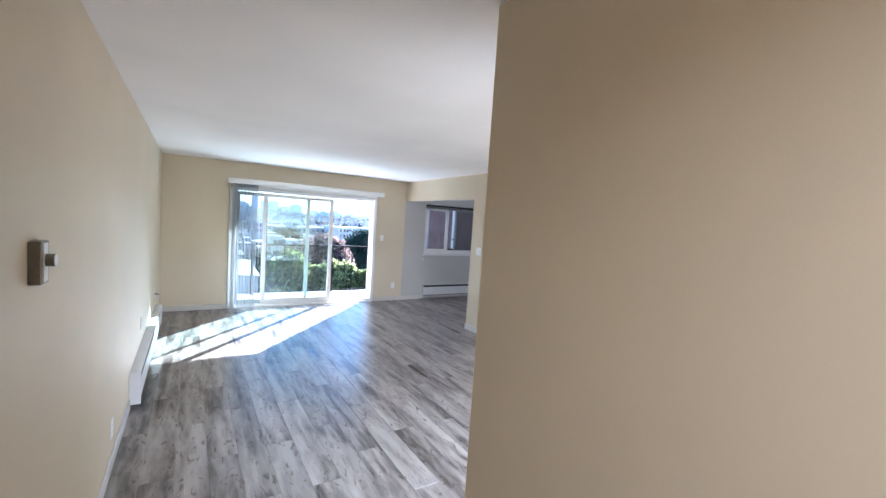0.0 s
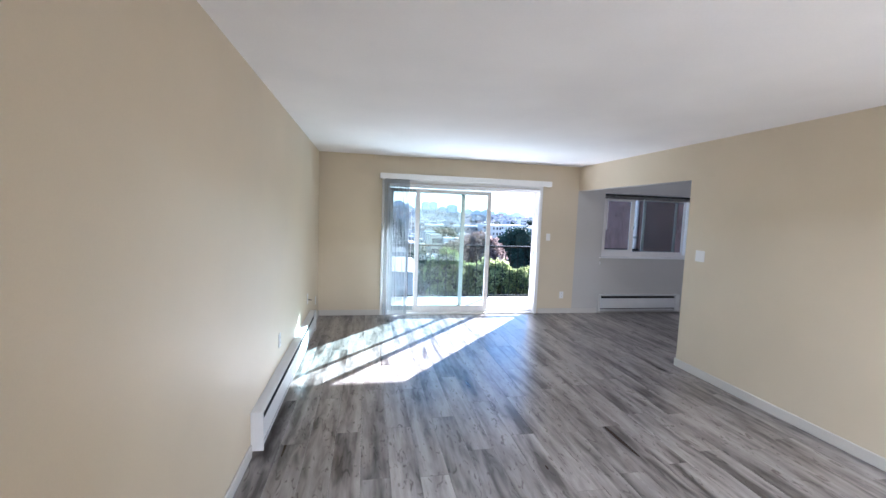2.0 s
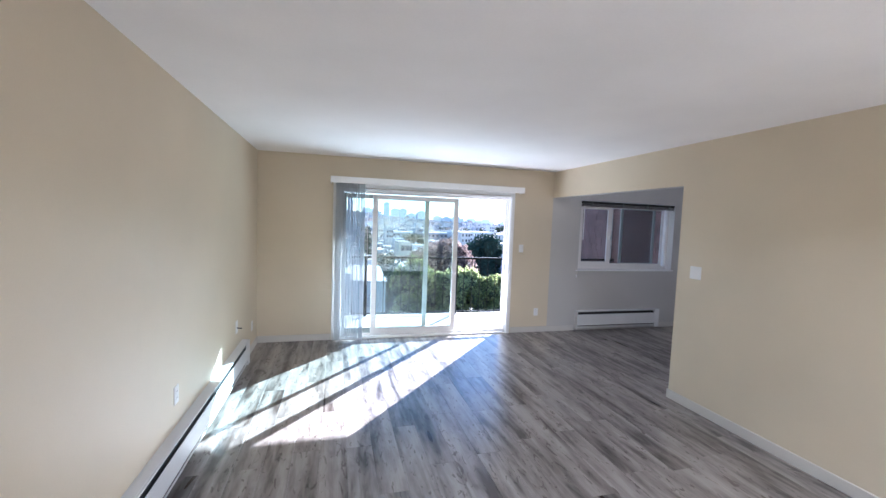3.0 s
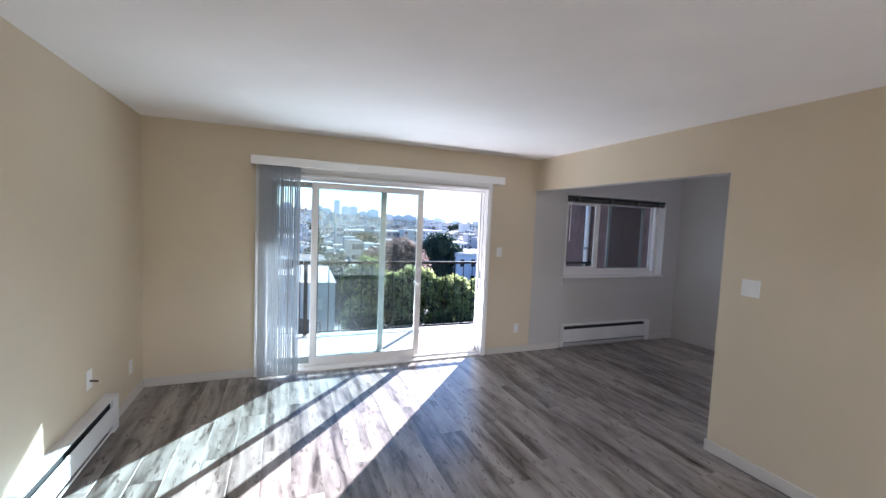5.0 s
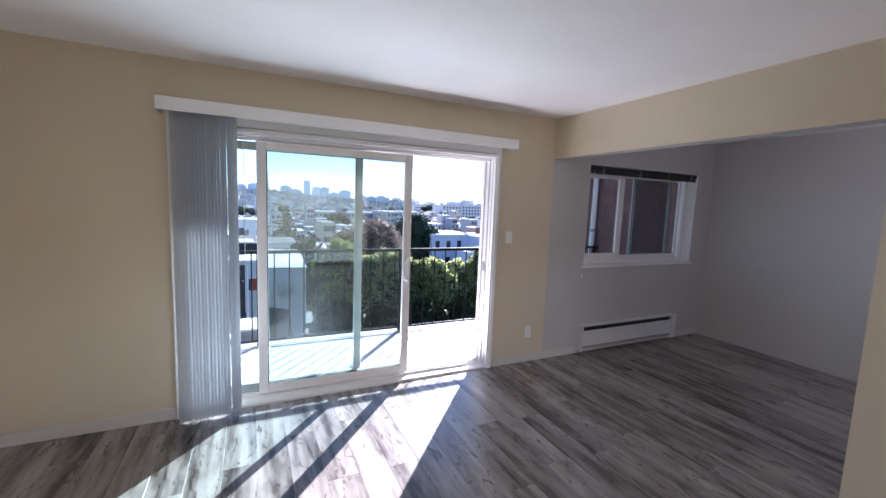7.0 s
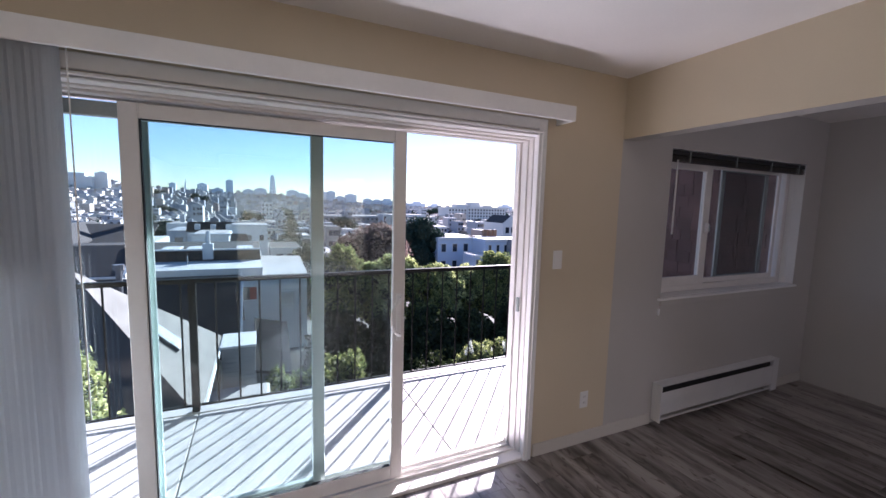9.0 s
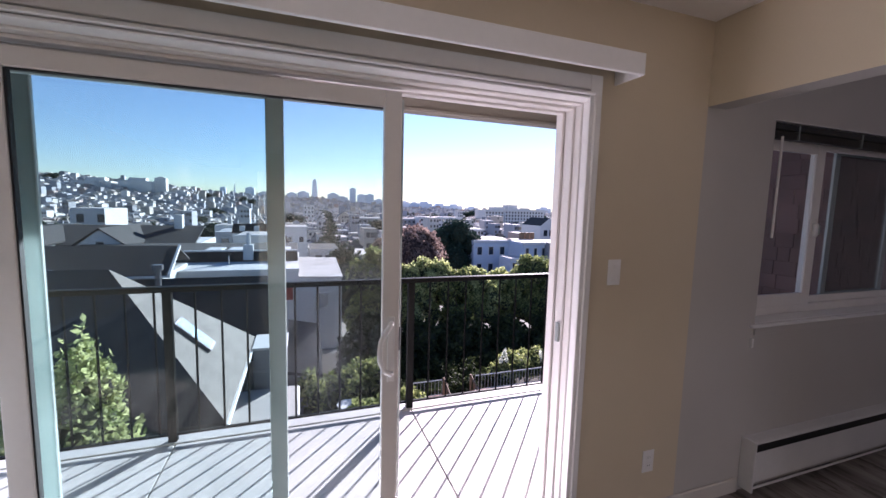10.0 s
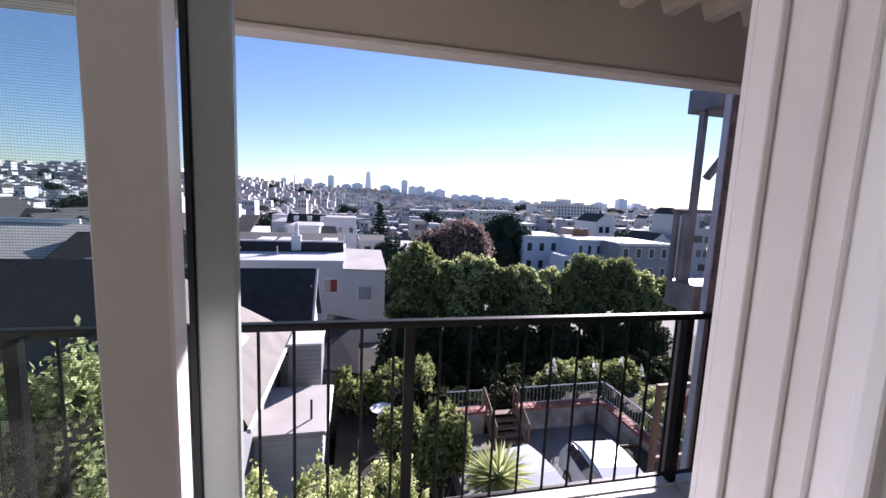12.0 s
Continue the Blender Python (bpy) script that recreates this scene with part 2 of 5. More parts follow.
def prism(points, z0, z1):
    """An upright prism over a plan outline."""
    bm = bmesh.new()
    lo = [bm.verts.new((x, y, z0)) for x, y in points]
    hi = [bm.verts.new((x, y, z1)) for x, y in points]
    bm.faces.new(hi)
    bm.faces.new(lo[::-1])
    for i in range(len(points)):
        j = (i + 1) % len(points)
        bm.faces.new((lo[i], lo[j], hi[j], hi[i]))
    bmesh.ops.recalc_face_normals(bm, faces=bm.faces)
    return bm


# ---- the shell ----
H = 2.42           # ceiling height
XW, XE = -0.12, 3.98   # west wall face, east wall face
YN = 7.61          # north wall face
XA = 6.54          # alcove's east wall face
HEAD = 2.04        # underside of the wide opening
YO = 5.26          # where the wide opening starts
XC, YC = 1.19, 1.37    # corner of the hall and the living room

shell = {"kind": "structure"}


def structure(name, bm, mat, label=""):
    return part(name, bm, mat, None, label, "structure")


def pierced(us, zs, holes, t0, t1, along="x"):
    """One wall mesh on a grid of cuts, with the cells named in holes left open."""
    bm = bmesh.new()
    P = (lambda u, t, z: (u, t, z)) if along == "x" else (lambda u, t, z: (t, u, z))
    grid = {(i, k, s): bm.verts.new(P(u, t, z)) for i, u in enumerate(us) for k, z in enumerate(zs) for s, t in ((0, t0), (1, t1))}
    solid = {(i, k) for i in range(len(us) - 1) for k in range(len(zs) - 1)} - set(holes)
    for i, k in solid:
        for s in (0, 1):
            bm.faces.new([grid[a, b, s] for a, b in ((i, k), (i + 1, k), (i + 1, k + 1), (i, k + 1))])
        for (di, dk), (a, b) in (((-1, 0), ((i, k), (i, k + 1))), ((1, 0), ((i + 1, k), (i + 1, k + 1))), ((0, -1), ((i, k), (i + 1, k))), ((0, 1), ((i, k + 1), (i + 1, k + 1)))):
            if (i + di, k + dk) not in solid:
                bm.faces.new((grid[a + (0,)], grid[b + (0,)], grid[b + (1,)], grid[a + (1,)]))
    for v in [v for v in bm.verts if not v.link_faces]:
        bm.verts.remove(v)
    bmesh.ops.recalc_face_normals(bm, faces=bm.faces)
    return bm


floor = structure("floor", box(-0.4, 7.0, -2.8, 7.80, -0.3, -0.012), m_dark)
structure("ceiling", box(XW - 0.14, XE + 0.12, -2.6, 7.81, H, H + 0.2), m_ceiling)
structure("ceiling_alcove", box(XE + 0.121, 7.0, 1.2, 7.81, H, H + 0.2), m_ceiling)
structure("wall_west", box(XW - 0.15, XW, -2.6, 7.81, 0, H), m_cream)
structure("wall_south", box(XW, 1.5, -2.6, -2.45, 0, H), m_cream)

structure("wall_hall", box(XC, XC + 0.12, -2.45, YC, 0, H), m_cream)
# Opening and unseen room behind it, added so the fill lamp reaches in.
structure("wall_living_south", pierced((XC + 0.12, 1.45, 3.85, XE), (0, 2.1, H), [(1, 0)], YC - 0.12, YC), m_cream)
structure("wall_kitchen_south", box(XC + 0.12, XE + 0.12, -1.62, -1.48, 0, H), m_cream)
structure("wall_kitchen_east", box(XE, XE + 0.12, -1.48, YC - 0.121, 0, H), m_cream)
structure("kitchen_floor", box(XC + 0.12, XE, -1.48, YC - 0.06, -0.011, 0), mottled("pale_vinyl_floor", (0.4, 0.38, 0.36), (0.5, 0.48, 0.46), 4))
structure("wall_closing_south", box(-0.4, 7.0, -2.9, -2.75, 0, 2.6), m_cream)


DX0, DX1, DZ = 0.875, 3.328, 2.012     # door opening
WX0, WX1, WZ0, WZ1 = 4.465, 6.235, 0.955, 2.03
structure("wall_north", pierced((XW, DX0, DX1, XE), (0, DZ, H), [(1, 0)], YN, 7.81), m_cream)
structure("wall_alcove_north", pierced((XE, WX0, WX1, 7.0), (0, WZ0, WZ1, H), [(1, 1)], YN, 7.81), m_grey)
east = pierced((YC - 0.12, YO, YN), (0, HEAD, H), [(1, 0)], XE, XE + 0.12, "y")
for f in east.faces:
    c = f.calc_center_median()
    if not (abs(c.x - XE) < 0.001):
        f.material_index = 1
structure("wall_east", east, (m_cream, m_grey))
structure("wall_alcove_east", box(XA, XA + 0.15, 2.6, YN, 0, H), m_grey)
structure("wall_alcove_south", box(XE + 0.12, XA + 0.15, 2.45, 2.6, 0, H), m_grey)


def skirting(name, x0, x1, y0, y1):
    bm = box(x0, x1, y0, y1, 0.0, 0.085, 0.004)
    return structure(name, bm, m_base)


skirting("baseboard_west", XW, XW + 0.013, -2.45, 4.08)
skirting("baseboard_west_end", XW, XW + 0.013, 6.80, YN - 0.013)
skirting("baseboard_north", XW, 0.785, YN - 0.013, YN)
skirting("baseboard_north_side", 3.372, 4.445, YN - 0.013, YN)
skirting("baseboard_alcove", 6.01, XA, YN - 0.013, YN)
skirting("baseboard_east", XE - 0.013, XE, YC, YO + 0.013)
skirting("baseboard_east_end", XE, XE + 0.12, YO, YO + 0.013)
skirting("baseboard_hall", XC - 0.013, XC, -2.45, YC + 0.013)
skirting("baseboard_south", XC, XE - 0.013, YC, YC + 0.013)

# ---- sliding door ----
door = tagged(new("door_1"), "white sliding glass balcony door standing open, with screen", "sliding door", kind="structure")
door.location = (2.08, 7.7, 0)
# casing on the room side, with a stepped inner edge


def casing(x0, x1, z1, w, y0, y1, bevel=0.003):
    bm = box(x0, x0 + w, y0, y1, 0, z1, bevel)
    box(x1 - w, x1, y0, y1, 0, z1, bevel, bm)
    box(x0 + w, x1 - w, y0, y1, z1 - w, z1, bevel, bm)
    return bm


part("casing", casing(0.79, 3.350, 2.092, 0.060, 7.588, YN), m_white, door)
part("casing_bead", casing(0.850, 3.290+0.034, 2.012+0.012, 0.014, 7.580, YN + 0.02), m_white, door)
part("casing_step", casing(0.880, 3.322, 2.006, 0.008, 7.592, 7.70, 0.002), m_white, door)
part("door_frame", casing(0.888, 3.317, 2.000, 0.012, 7.66, 7.82), m_vinyl, door)
part("frame_step", casing(0.900, 3.305, 1.988, 0.012, 7.698, 7.746, 0.002), m_vinyl, door)
part("frame_step", casing(0.902, 3.303, 1.986, 0.014, 7.768, 7.808, 0.002), m_vinyl, door)
part("frame_lip", casing(0.899, 3.306, 1.989, 0.010, 7.812, 7.826, 0.002), m_vinyl, door)
sill = box(0.897, 3.315, 7.60, 7.84, -0.01, 0.018, 0.004)
box(0.93, 3.303, 7.690, 7.696, 0.018, 0.034, 0.001, sill)
box(0.93, 3.303, 7.742, 7.748, 0.018, 0.034, 0.001, sill)
box(0.93, 3.303, 7.792, 7.798, 0.018, 0.030, 0.001, sill)
part("door_sill", sill, m_vinyl, door)


def panel(name, x0, x1, y, w, mat, top=1.960, bottom=0.036, glass=m_glass, rail=0.075, thick=0.034):
    p = part(name, frame_rect(x0, x1, bottom, top, w, y, y + thick, wt=rail * 0.8, wb=rail), mat, door, at=((x0 + x1) / 2, y, 0))
    g = part("pane", box(x0 + w - 0.004, x1 - w + 0.004, y + thick / 2 - 0.002, y + thick / 2 + 0.002, bottom + rail - 0.004, top - rail * 0.8 + 0.004), glass, p)
    return p


slider = panel("sliding_panel", 1.312, 2.530, 7.702, 0.066, m_vinyl)
fixed = panel("fixed_panel", 0.905, 2.112, 7.752, 0.060, m_alu)
seal = box(1.379, 1.384, 7.708, 7.730, 0.11, 1.898)
box(1.384, 2.460, 7.708, 7.730, 0.108, 0.112, bm=seal)
box(1.384, 2.460, 7.708, 7.730, 1.896, 1.899, bm=seal)
part("glazing_seal", seal, m_dark, slider)
sc = part("screen_panel", frame_rect(1.345, 2.562, 0.034, 1.960, 0.046, 7.800, 7.818), m_alu, door, "grey aluminium screen door frame")
ms = part("insect_mesh", box(1.39, 2.517, 7.808, 7.8085, 0.08, 1.915), m_mesh, sc)
ms.visible_shadow = False
part("gasket", box(2.509, 2.5155, 7.798, 7.8195, 0.08, 1.914), m_dark, sc, "black rubber edge strip")
part("latch", box(2.520, 2.556, 7.780, 7.800, 0.93, 1.04, 0.008, seg=2), m_dark, sc, "black plastic screen latch")


def handle_mesh():
    bm = bmesh.new()
    pts = [(2.500, 7.700, 0.875), (2.492, 7.672, 0.880), (2.462, 7.655, 0.905), (2.446, 7.650, 0.945), (2.444, 7.650, 0.98), (2.448, 7.650, 1.02), (2.466, 7.655, 1.055), (2.492, 7.672, 1.076), (2.500, 7.700, 1.08)]
    for a, b in zip(pts, pts[1:]):
        tube(a, b, 0.010, 10, bm=bm)
    for q in pts[1:-1]:
        own = bmesh.new()
        bmesh.ops.create_uvsphere(own, u_segments=10, v_segments=6, radius=0.010)
        bmesh.ops.translate(own, verts=own.verts, vec=q)
        join(bm, own)
    box(2.482, 2.512, 7.694, 7.702, 0.84, 1.105, 0.003, bm)
    return bm


part("door_handle", handle_mesh(), m_plate, slider, "white curved pull handle")
part("strike_plate", box(3.281, 3.291, 7.705, 7.728, 0.93, 1.02, 0.002), m_alu, door)

# ---- valance and vertical blind ----
val = thing("valance", (2.09, 7.46, 2.065), "white wooden valance box above the sliding door", "valance")
part("front_board", box(0.755, 3.435, 7.455, 7.471, 2.068, 2.150, 0.003), m_white, val)
part("top_board", box(0.755, 3.435, 7.471, 7.61, 2.138, 2.150, 0.002), m_white, val)
for x in (0.755, 3.423):
    part("end_board", box(x, x + 0.012, 7.471, 7.61, 2.068, 2.138, 0.002), m_white, val)
blind = thing("vertical_blind", (1.0, 7.52, 0.02), "grey vinyl vertical blind drawn aside, vanes stacked", "blind")
part("head_track", box(0.80, 3.40, 7.505, 7.545, 2.10, 2.135, 0.003), m_alu, blind)
random.seed(5)
for i in range(18):
    x = 0.822 + i * 0.0208
    bm = bmesh.new()
    ys = [7.475 + 0.088 * k / 6 for k in range(7)]
    rows = []
    lean, turn = random.uniform(-0.002, 0.002), random.uniform(0.013, 0.020)
    for z in (0.025, 0.7, 1.4, 2.10):
        rows.append([bm.verts.new((x + 0.008 * math.sin(math.pi * k / 6) + lean * (2.1 - z) / 2.1 + turn * k / 6, y, z)) for k, y in enumerate(ys)])
    for a, b in zip(rows, rows[1:]):
        for k in range(6):
            bm.faces.new((a[k], a[k + 1], b[k + 1], b[k]))
    bmesh.ops.solidify(bm, geom=bm.faces, thickness=0.0012)
    part("vane", bm, m_vane, blind)
cord = tube((1.232, 7.50, 2.10), (1.232, 7.50, 0.75), 0.0025, 6)
part("wand", cord, m_plate, blind)

# ---- alcove window ----
win = tagged(new("window_1"), "white vinyl sliding window with one sash half open", "window", kind="structure")
win.location = (5.3, 7.7, 0.95)
part("window_frame", frame_rect(WX0, WX1, WZ0, WZ1, 0.05, 7.725, 7.805), m_vinyl, win)
part("reveal_lining", frame_rect(WX0 - 0.002, WX1 + 0.002, WZ0 - 0.002, WZ1 + 0.002, 0.006, 7.612, 7.724, bevel=0.001), m_white, win)
s1 = part("sash", frame_rect(4.517, 5.125, 1.0, 1.98, 0.075, 7.727, 7.750, bevel=0.002), m_vinyl, win, "white vinyl sliding sash")
q1 = part("pane", box(4.590, 5.052, 7.7380, 7.7410, 1.073, 1.907), m_glass_dark, s1)
s2 = part("sash", frame_rect(5.065, 6.160, 1.0, 1.98, 0.045, 7.754, 7.772, bevel=0.002), m_vinyl, win)
q2 = part("pane", box(5.108, 6.117, 7.7620, 7.7650, 1.043, 1.937), m_glass_dark, s2)
s3 = part("screen_frame", frame_rect(5.325, 6.005, 1.005, 1.975, 0.050, 7.776, 7.792), m_alu, win, "grey aluminium insect screen frame")
q3 = part("insect_mesh", box(5.373, 5.957, 7.7835, 7.784, 1.053, 1.927), m_mesh_dense, s3)
q1.visible_shadow = q2.visible_shadow = q3.visible_shadow = False
part("sash_latch", box(5.072, 5.100, 7.705, 7.727, 1.42, 1.50, 0.006, seg=2), m_plate, s1)
part("latch_loop", box(5.100, 5.122, 7.708, 7.727, 1.43, 1.49, 0.006, seg=2), m_alu, s1)
part("window_sill", box(4.43, 6.262, 7.590, 7.723, 0.937, 0.9535, 0.004), m_white, win)
part("apron", box(4.46, 6.245, 7.600, 7.61, 0.895, 0.936, 0.002), m_grey, win)
mini = thing("mini_blind", (5.3, 7.64, 1.96), "dark venetian blind raised fully into its headrail", "blind")
part("headrail", box(4.474, 6.225, 7.615, 7.655, 1.985, 2.018, 0.003), m_dark, mini)
m_slat = plain("dark_slat", (0.05, 0.045, 0.04), 0.4)
for i in range(7):
    part("slat", box(4.478, 6.221, 7.617, 7.652, 1.940 + i * 0.006, 1.9425 + i * 0.006), m_slat, mini)
for x in (4.66, 5.22, 5.70, 6.12):
    part("bracket", box(x, x + 0.010, 7.612, 7.6575, 1.938, 2.019, 0.001), m_alu, mini)
part("tilt_wand", tube((4.53, 7.612, 1.95), (4.53, 7.612, 1.42), 0.006, 8), m_plate, mini, "white plastic tilt wand")
part("pull_cord", tube((6.10, 7.62, 1.95), (6.10, 7.62, 1.10), 0.0018, 6), m_plate, mini)
cleat = thing("cord_cleat", (4.445, 7.60, 0.85), "small white plastic cord cleat below the sill", "cleat")
part("cleat", box(4.438, 4.452, 7.594, 7.610, 0.83, 0.88, 0.003), m_plate, cleat)


# ---- baseboard heaters ----
def heater(length, label, z1=0.285):
    """Along x from 0, back at y = 0, front towards -y."""
    h = thing("baseboard_heater", (0, 0, 0), label, "heater", "baseboard heaters")
    z0, d = 0.045, 0.075
    part("back_plate", box(0.012, length - 0.012, -0.008, 0, z0, z1), m_heater, h)
    front = box(0.012, length - 0.012, -d, -d + 0.004, z0 + 0.045, z1 - 0.055, 0.0015)
    part("front_cover", front, m_heater, h)
    part("top_cover", box(0.012, length - 0.012, -d + 0.012, -0.008, z1 - 0.006, z1, 0.002), m_heater, h)
    lip = box(0.012, length - 0.012, -d, -d + 0.014, z1 - 0.012, z1 - 0.002, 0.002)
    part("top_lip", lip, m_heater, h)
    part("bottom_rail", box(0.012, length - 0.012, -d + 0.006, -d + 0.012, z0, z0 + 0.014, 0.001), m_heater, h)
    part("core", box(0.012, length - 0.012, -d + 0.020, -0.008, z0 + 0.03, z1 - 0.03), m_dark, h)
    for x in (0, length - 0.09):
        part("end_cap", box(x, x + 0.09 if x else x + 0.012, -d - 0.003, 0, z0 - 0.015, z1 + 0.002, 0.003), m_heater, h)
    return h


h1 = heater(2.70, "long white enamel electric baseboard heater on the side wall")
h1.matrix_basis = pose(XW, 4.09, 0, 0, 0, 90)
h2 = heater(1.53, "white enamel electric baseboard heater under the window", 0.318)
h2.matrix_basis = pose(4.46, YN, 0, 0, 0, 0)


# ---- switches and outlets (built facing -y at the origin) ----
def plate(name, label, category, gangs=1, outlet=False, w=0.072, h=0.116):
    t = thing(name, (0, 0, 0), label, category)
    w = w + 0.046 * (gangs - 1)
    part("cover_plate", box(-w / 2, w / 2, -0.006, 0, -h / 2, h / 2, 0.003), m_plate, t)
    for g in range(gangs):
        cx = (g - (gangs - 1) / 2) * 0.046
        if outlet:
            for z in (-0.021, 0.021):
                s = part("socket", box(cx - 0.016, cx + 0.016, -0.0085, -0.006, z - 0.014, z + 0.014, 0.002), m_plate, t)
                sl = box(cx - 0.0065, cx - 0.0045, -0.0089, -0.0080, z - 0.003, z + 0.006)
                box(cx + 0.0045, cx + 0.0065, -0.0089, -0.0080, z - 0.003, z + 0.006, bm=sl)
                part("slot_pair", sl, m_dark, s)
        else:
            bm = bmesh.new()
            box(cx - 0.0165, cx + 0.0165, -0.0095, -0.006, -0.033, 0.033, 0.0015, bm)
            bmesh.ops.rotate(bm, verts=bm.verts, cent=(cx, -0.007, 0), matrix=Matrix.Rotation(radians(3), 3, "X"))
            part("rocker", bm, m_plate, t)
    return t


sw = plate("light_switch", "white single rocker light switch beside the balcony door", "light switch")
sw.matrix_basis = pose(3.490, YN, 1.267)
sw2 = plate("light_switch", "white double rocker light switch by the alcove opening", "light switch", gangs=2)
sw2.matrix_basis = pose(XE, 5.058, 1.245, 0, 0, -90)
out = plate("wall_outlet", "white duplex wall outlet", "outlet", outlet=True)
tagged(out, group="wall outlets")
out.matrix_basis = pose(3.784, YN, 0.308)
copy_thing(out, pose(XE, 3.300, 0.349, 0, 0, -90))
for y, z in ((3.27, 0.24), (4.94, 0.485), (7.295, 0.30)):
    copy_thing(out, pose(XW, y, z, 0, 0, 90))
cable = thing("cable_plate", (XW, 6.53, 0.49), "white wall plate with a short black coax stub", "wall plate")
part("cover_plate", box(XW, XW + 0.006, 6.49, 6.57, 0.425, 0.555, 0.003), m_plate, cable)
part("coax_stub", tube((XW + 0.006, 6.53, 0.48), (XW + 0.05, 6.53, 0.475), 0.006, 8), m_dark, cable, "black coax connector")

# ---- thermostat ----
th = thing("thermostat", (XW, 1.80, 1.44), "brushed champagne metal wall thermostat with round dial", "thermostat")
part("housing", box(XW, XW + 0.030, 1.765, 1.838, 1.378, 1.505, 0.003), m_brass, th)
part("face_strip", box(XW + 0.0298, XW + 0.032, 1.782, 1.822, 1.384, 1.499, 0.001), m_plate, th)
part("dial", tube((XW + 0.031, 1.802, 1.448), (XW + 0.052, 1.802, 1.448), 0.019, 24), m_brass, th, "round metal dial")
part("dial_face", tube((XW + 0.052, 1.802, 1.448), (XW + 0.0535, 1.802, 1.448), 0.0175, 24), m_plate, th)

# ---- balcony ----
DECK = -0.08
balcony = tagged(new("balcony"), "white coated balcony deck with drain joints", "balcony", kind="structure")
balcony.location = (2.4, 8.5, DECK)
for a, b in ((-1.9, -0.27), (-0.26, 1.36), (1.37, 2.98), (2.99, 4.61), (4.62, 6.345)):
    part("deck_panel", box(a, b, 7.812, 9.15, DECK - 0.10, DECK, 0.002), m_deck, balcony)
part("deck_curb", box(-1.9, 6.345, 9.152, 9.27, DECK - 0.14, DECK + 0.006, 0.004), m_deck, balcony)
part("deck_fascia", box(-1.9, 6.345, 9.15, 9.25, DECK - 0.40, DECK - 0.142), m_soffit, balcony)

rail = thing("balcony_railing", (2.98, 9.19, DECK), "black painted steel balcony railing with thin round balusters", "railing")
part("top_rail", box(-1.9, 6.34, 9.165, 9.215, 0.945, 0.982, 0.006, seg=2), m_black, rail)
part("bottom_rail", box(-1.9, 6.34, 9.180, 9.200, DECK + 0.045, DECK + 0.060), m_black, rail)
for x in (-1.88, -0.285, 1.345, 2.98, 4.615, 6.25):
    part("post", box(x - 0.026, x + 0.026, 9.168, 9.214, DECK + 0.004, 0.945, 0.003), m_black, rail)
first = None
for k in range(5):
    x0 = (-1.88, -0.285, 1.345, 2.98, 4.615)[k]
    for i in range(1, 11):
        x = x0 + 1.633 * i / 10.5
        if first is None:
            first = part("baluster", tube((0, 0, DECK + 0.05), (0, 0, 0.946), 0.0075, 8), m_black, rail, at=(0, 0, 0))
            me = first.data
            first.location = Vector((x, 9.19, 0)) - rail.location
        else:
            b = new("baluster", me)
            b.parent = rail
            b.location = Vector((x, 9.19, 0)) - rail.location

upper = tagged(new("upper_balcony"), "tan painted fascia beam and corrugated soffit of the balcony above", "balcony", kind="structure")
upper.location = (2.4, 8.5, 2.25)
part("fascia_beam", box(-1.9, 5.2, 9.18, 9.27, 2.272, 2.72, 0.003), m_soffit, upper)
part("fascia_trim", box(-1.9, 5.2, 9.17, 9.28, 2.247, 2.272, 0.003), plain("pale_tan_trim", (0.50, 0.46, 0.41), 0.5), upper)
cor = bmesh.new()
xs, prev = [], None
for i in range(0, 28):
    for dx, z in ((0.0, 2.655), (0.09, 2.655), (0.13, 2.565), (0.20, 2.565)):
        xs.append((-1.9 + i * 0.25 + dx, z))
for x, z in xs[::1]:
    pair = (cor.verts.new((x, 7.812, z)), cor.verts.new((x, 9.18, z)))
    if prev:
        cor.faces.new((prev[0], pair[0], pair[1], prev[1]))
    prev = pair
part("corrugated_soffit", cor, mottled("tan_metal_deck", (0.36, 0.32, 0.26), (0.46, 0.41, 0.35), 3, 0.5, 0.1, 60), upper)
part("slab", box(-1.9, 5.2, 7.812, 9.179, 2.67, 2.85), m_soffit, upper)
structure("wall_outer_top", box(-2.0, 7.0, 7.65, 7.809, H + 0.2, 3.6), m_soffit)

# wing of the building beside the balcony
m_shingle = mottled("brown_wall_shingle", (0.10, 0.052, 0.046), (0.16, 0.088, 0.076), 5, 0.8, 0.4, 70, vary=0.3, island=True)
wing = structure("wall_wing", box(6.352, 6.9, 7.812, 10.75, -7, 5.0), m_shingle)
wing["label"] = "brown shingled wall of the building's wing"
bm = bmesh.new()
random.seed(11)
for r in range(24):
    z = -0.3 + r * 0.13
    y = 7.83 + random.uniform(-0.1, 0)
    while y < 10.7:
        w = random.uniform(0.10, 0.22)
        y0, y1 = max(y, 7.82), min(y + w - 0.006, 10.70)
        if y1 - y0 > 0.02:
            box(6.336 + random.uniform(0, 0.005), 6.3515, y0, y1, z, z + 0.126, bm=bm)
        y += w
part("shingles", bm, m_shingle, wing, "brown wood shingles", "stuff")
part("corner_trim", box(6.325, 6.36, 10.70, 10.78, -7, 5.0, 0.004), mottled("weathered_pale_trim", (0.32, 0.31, 0.35), (0.46, 0.45, 0.50), 4, 0.7, 0.1, 60), wing)

pipe = thing("downspout", (6.29, 9.28, -6), "pale painted metal downspout on the shingled wing", "downspout")
part("pipe", tube((6.29, 9.28, -6.0), (6.29, 9.28, 5.0), 0.045, 12), m_white, pipe)
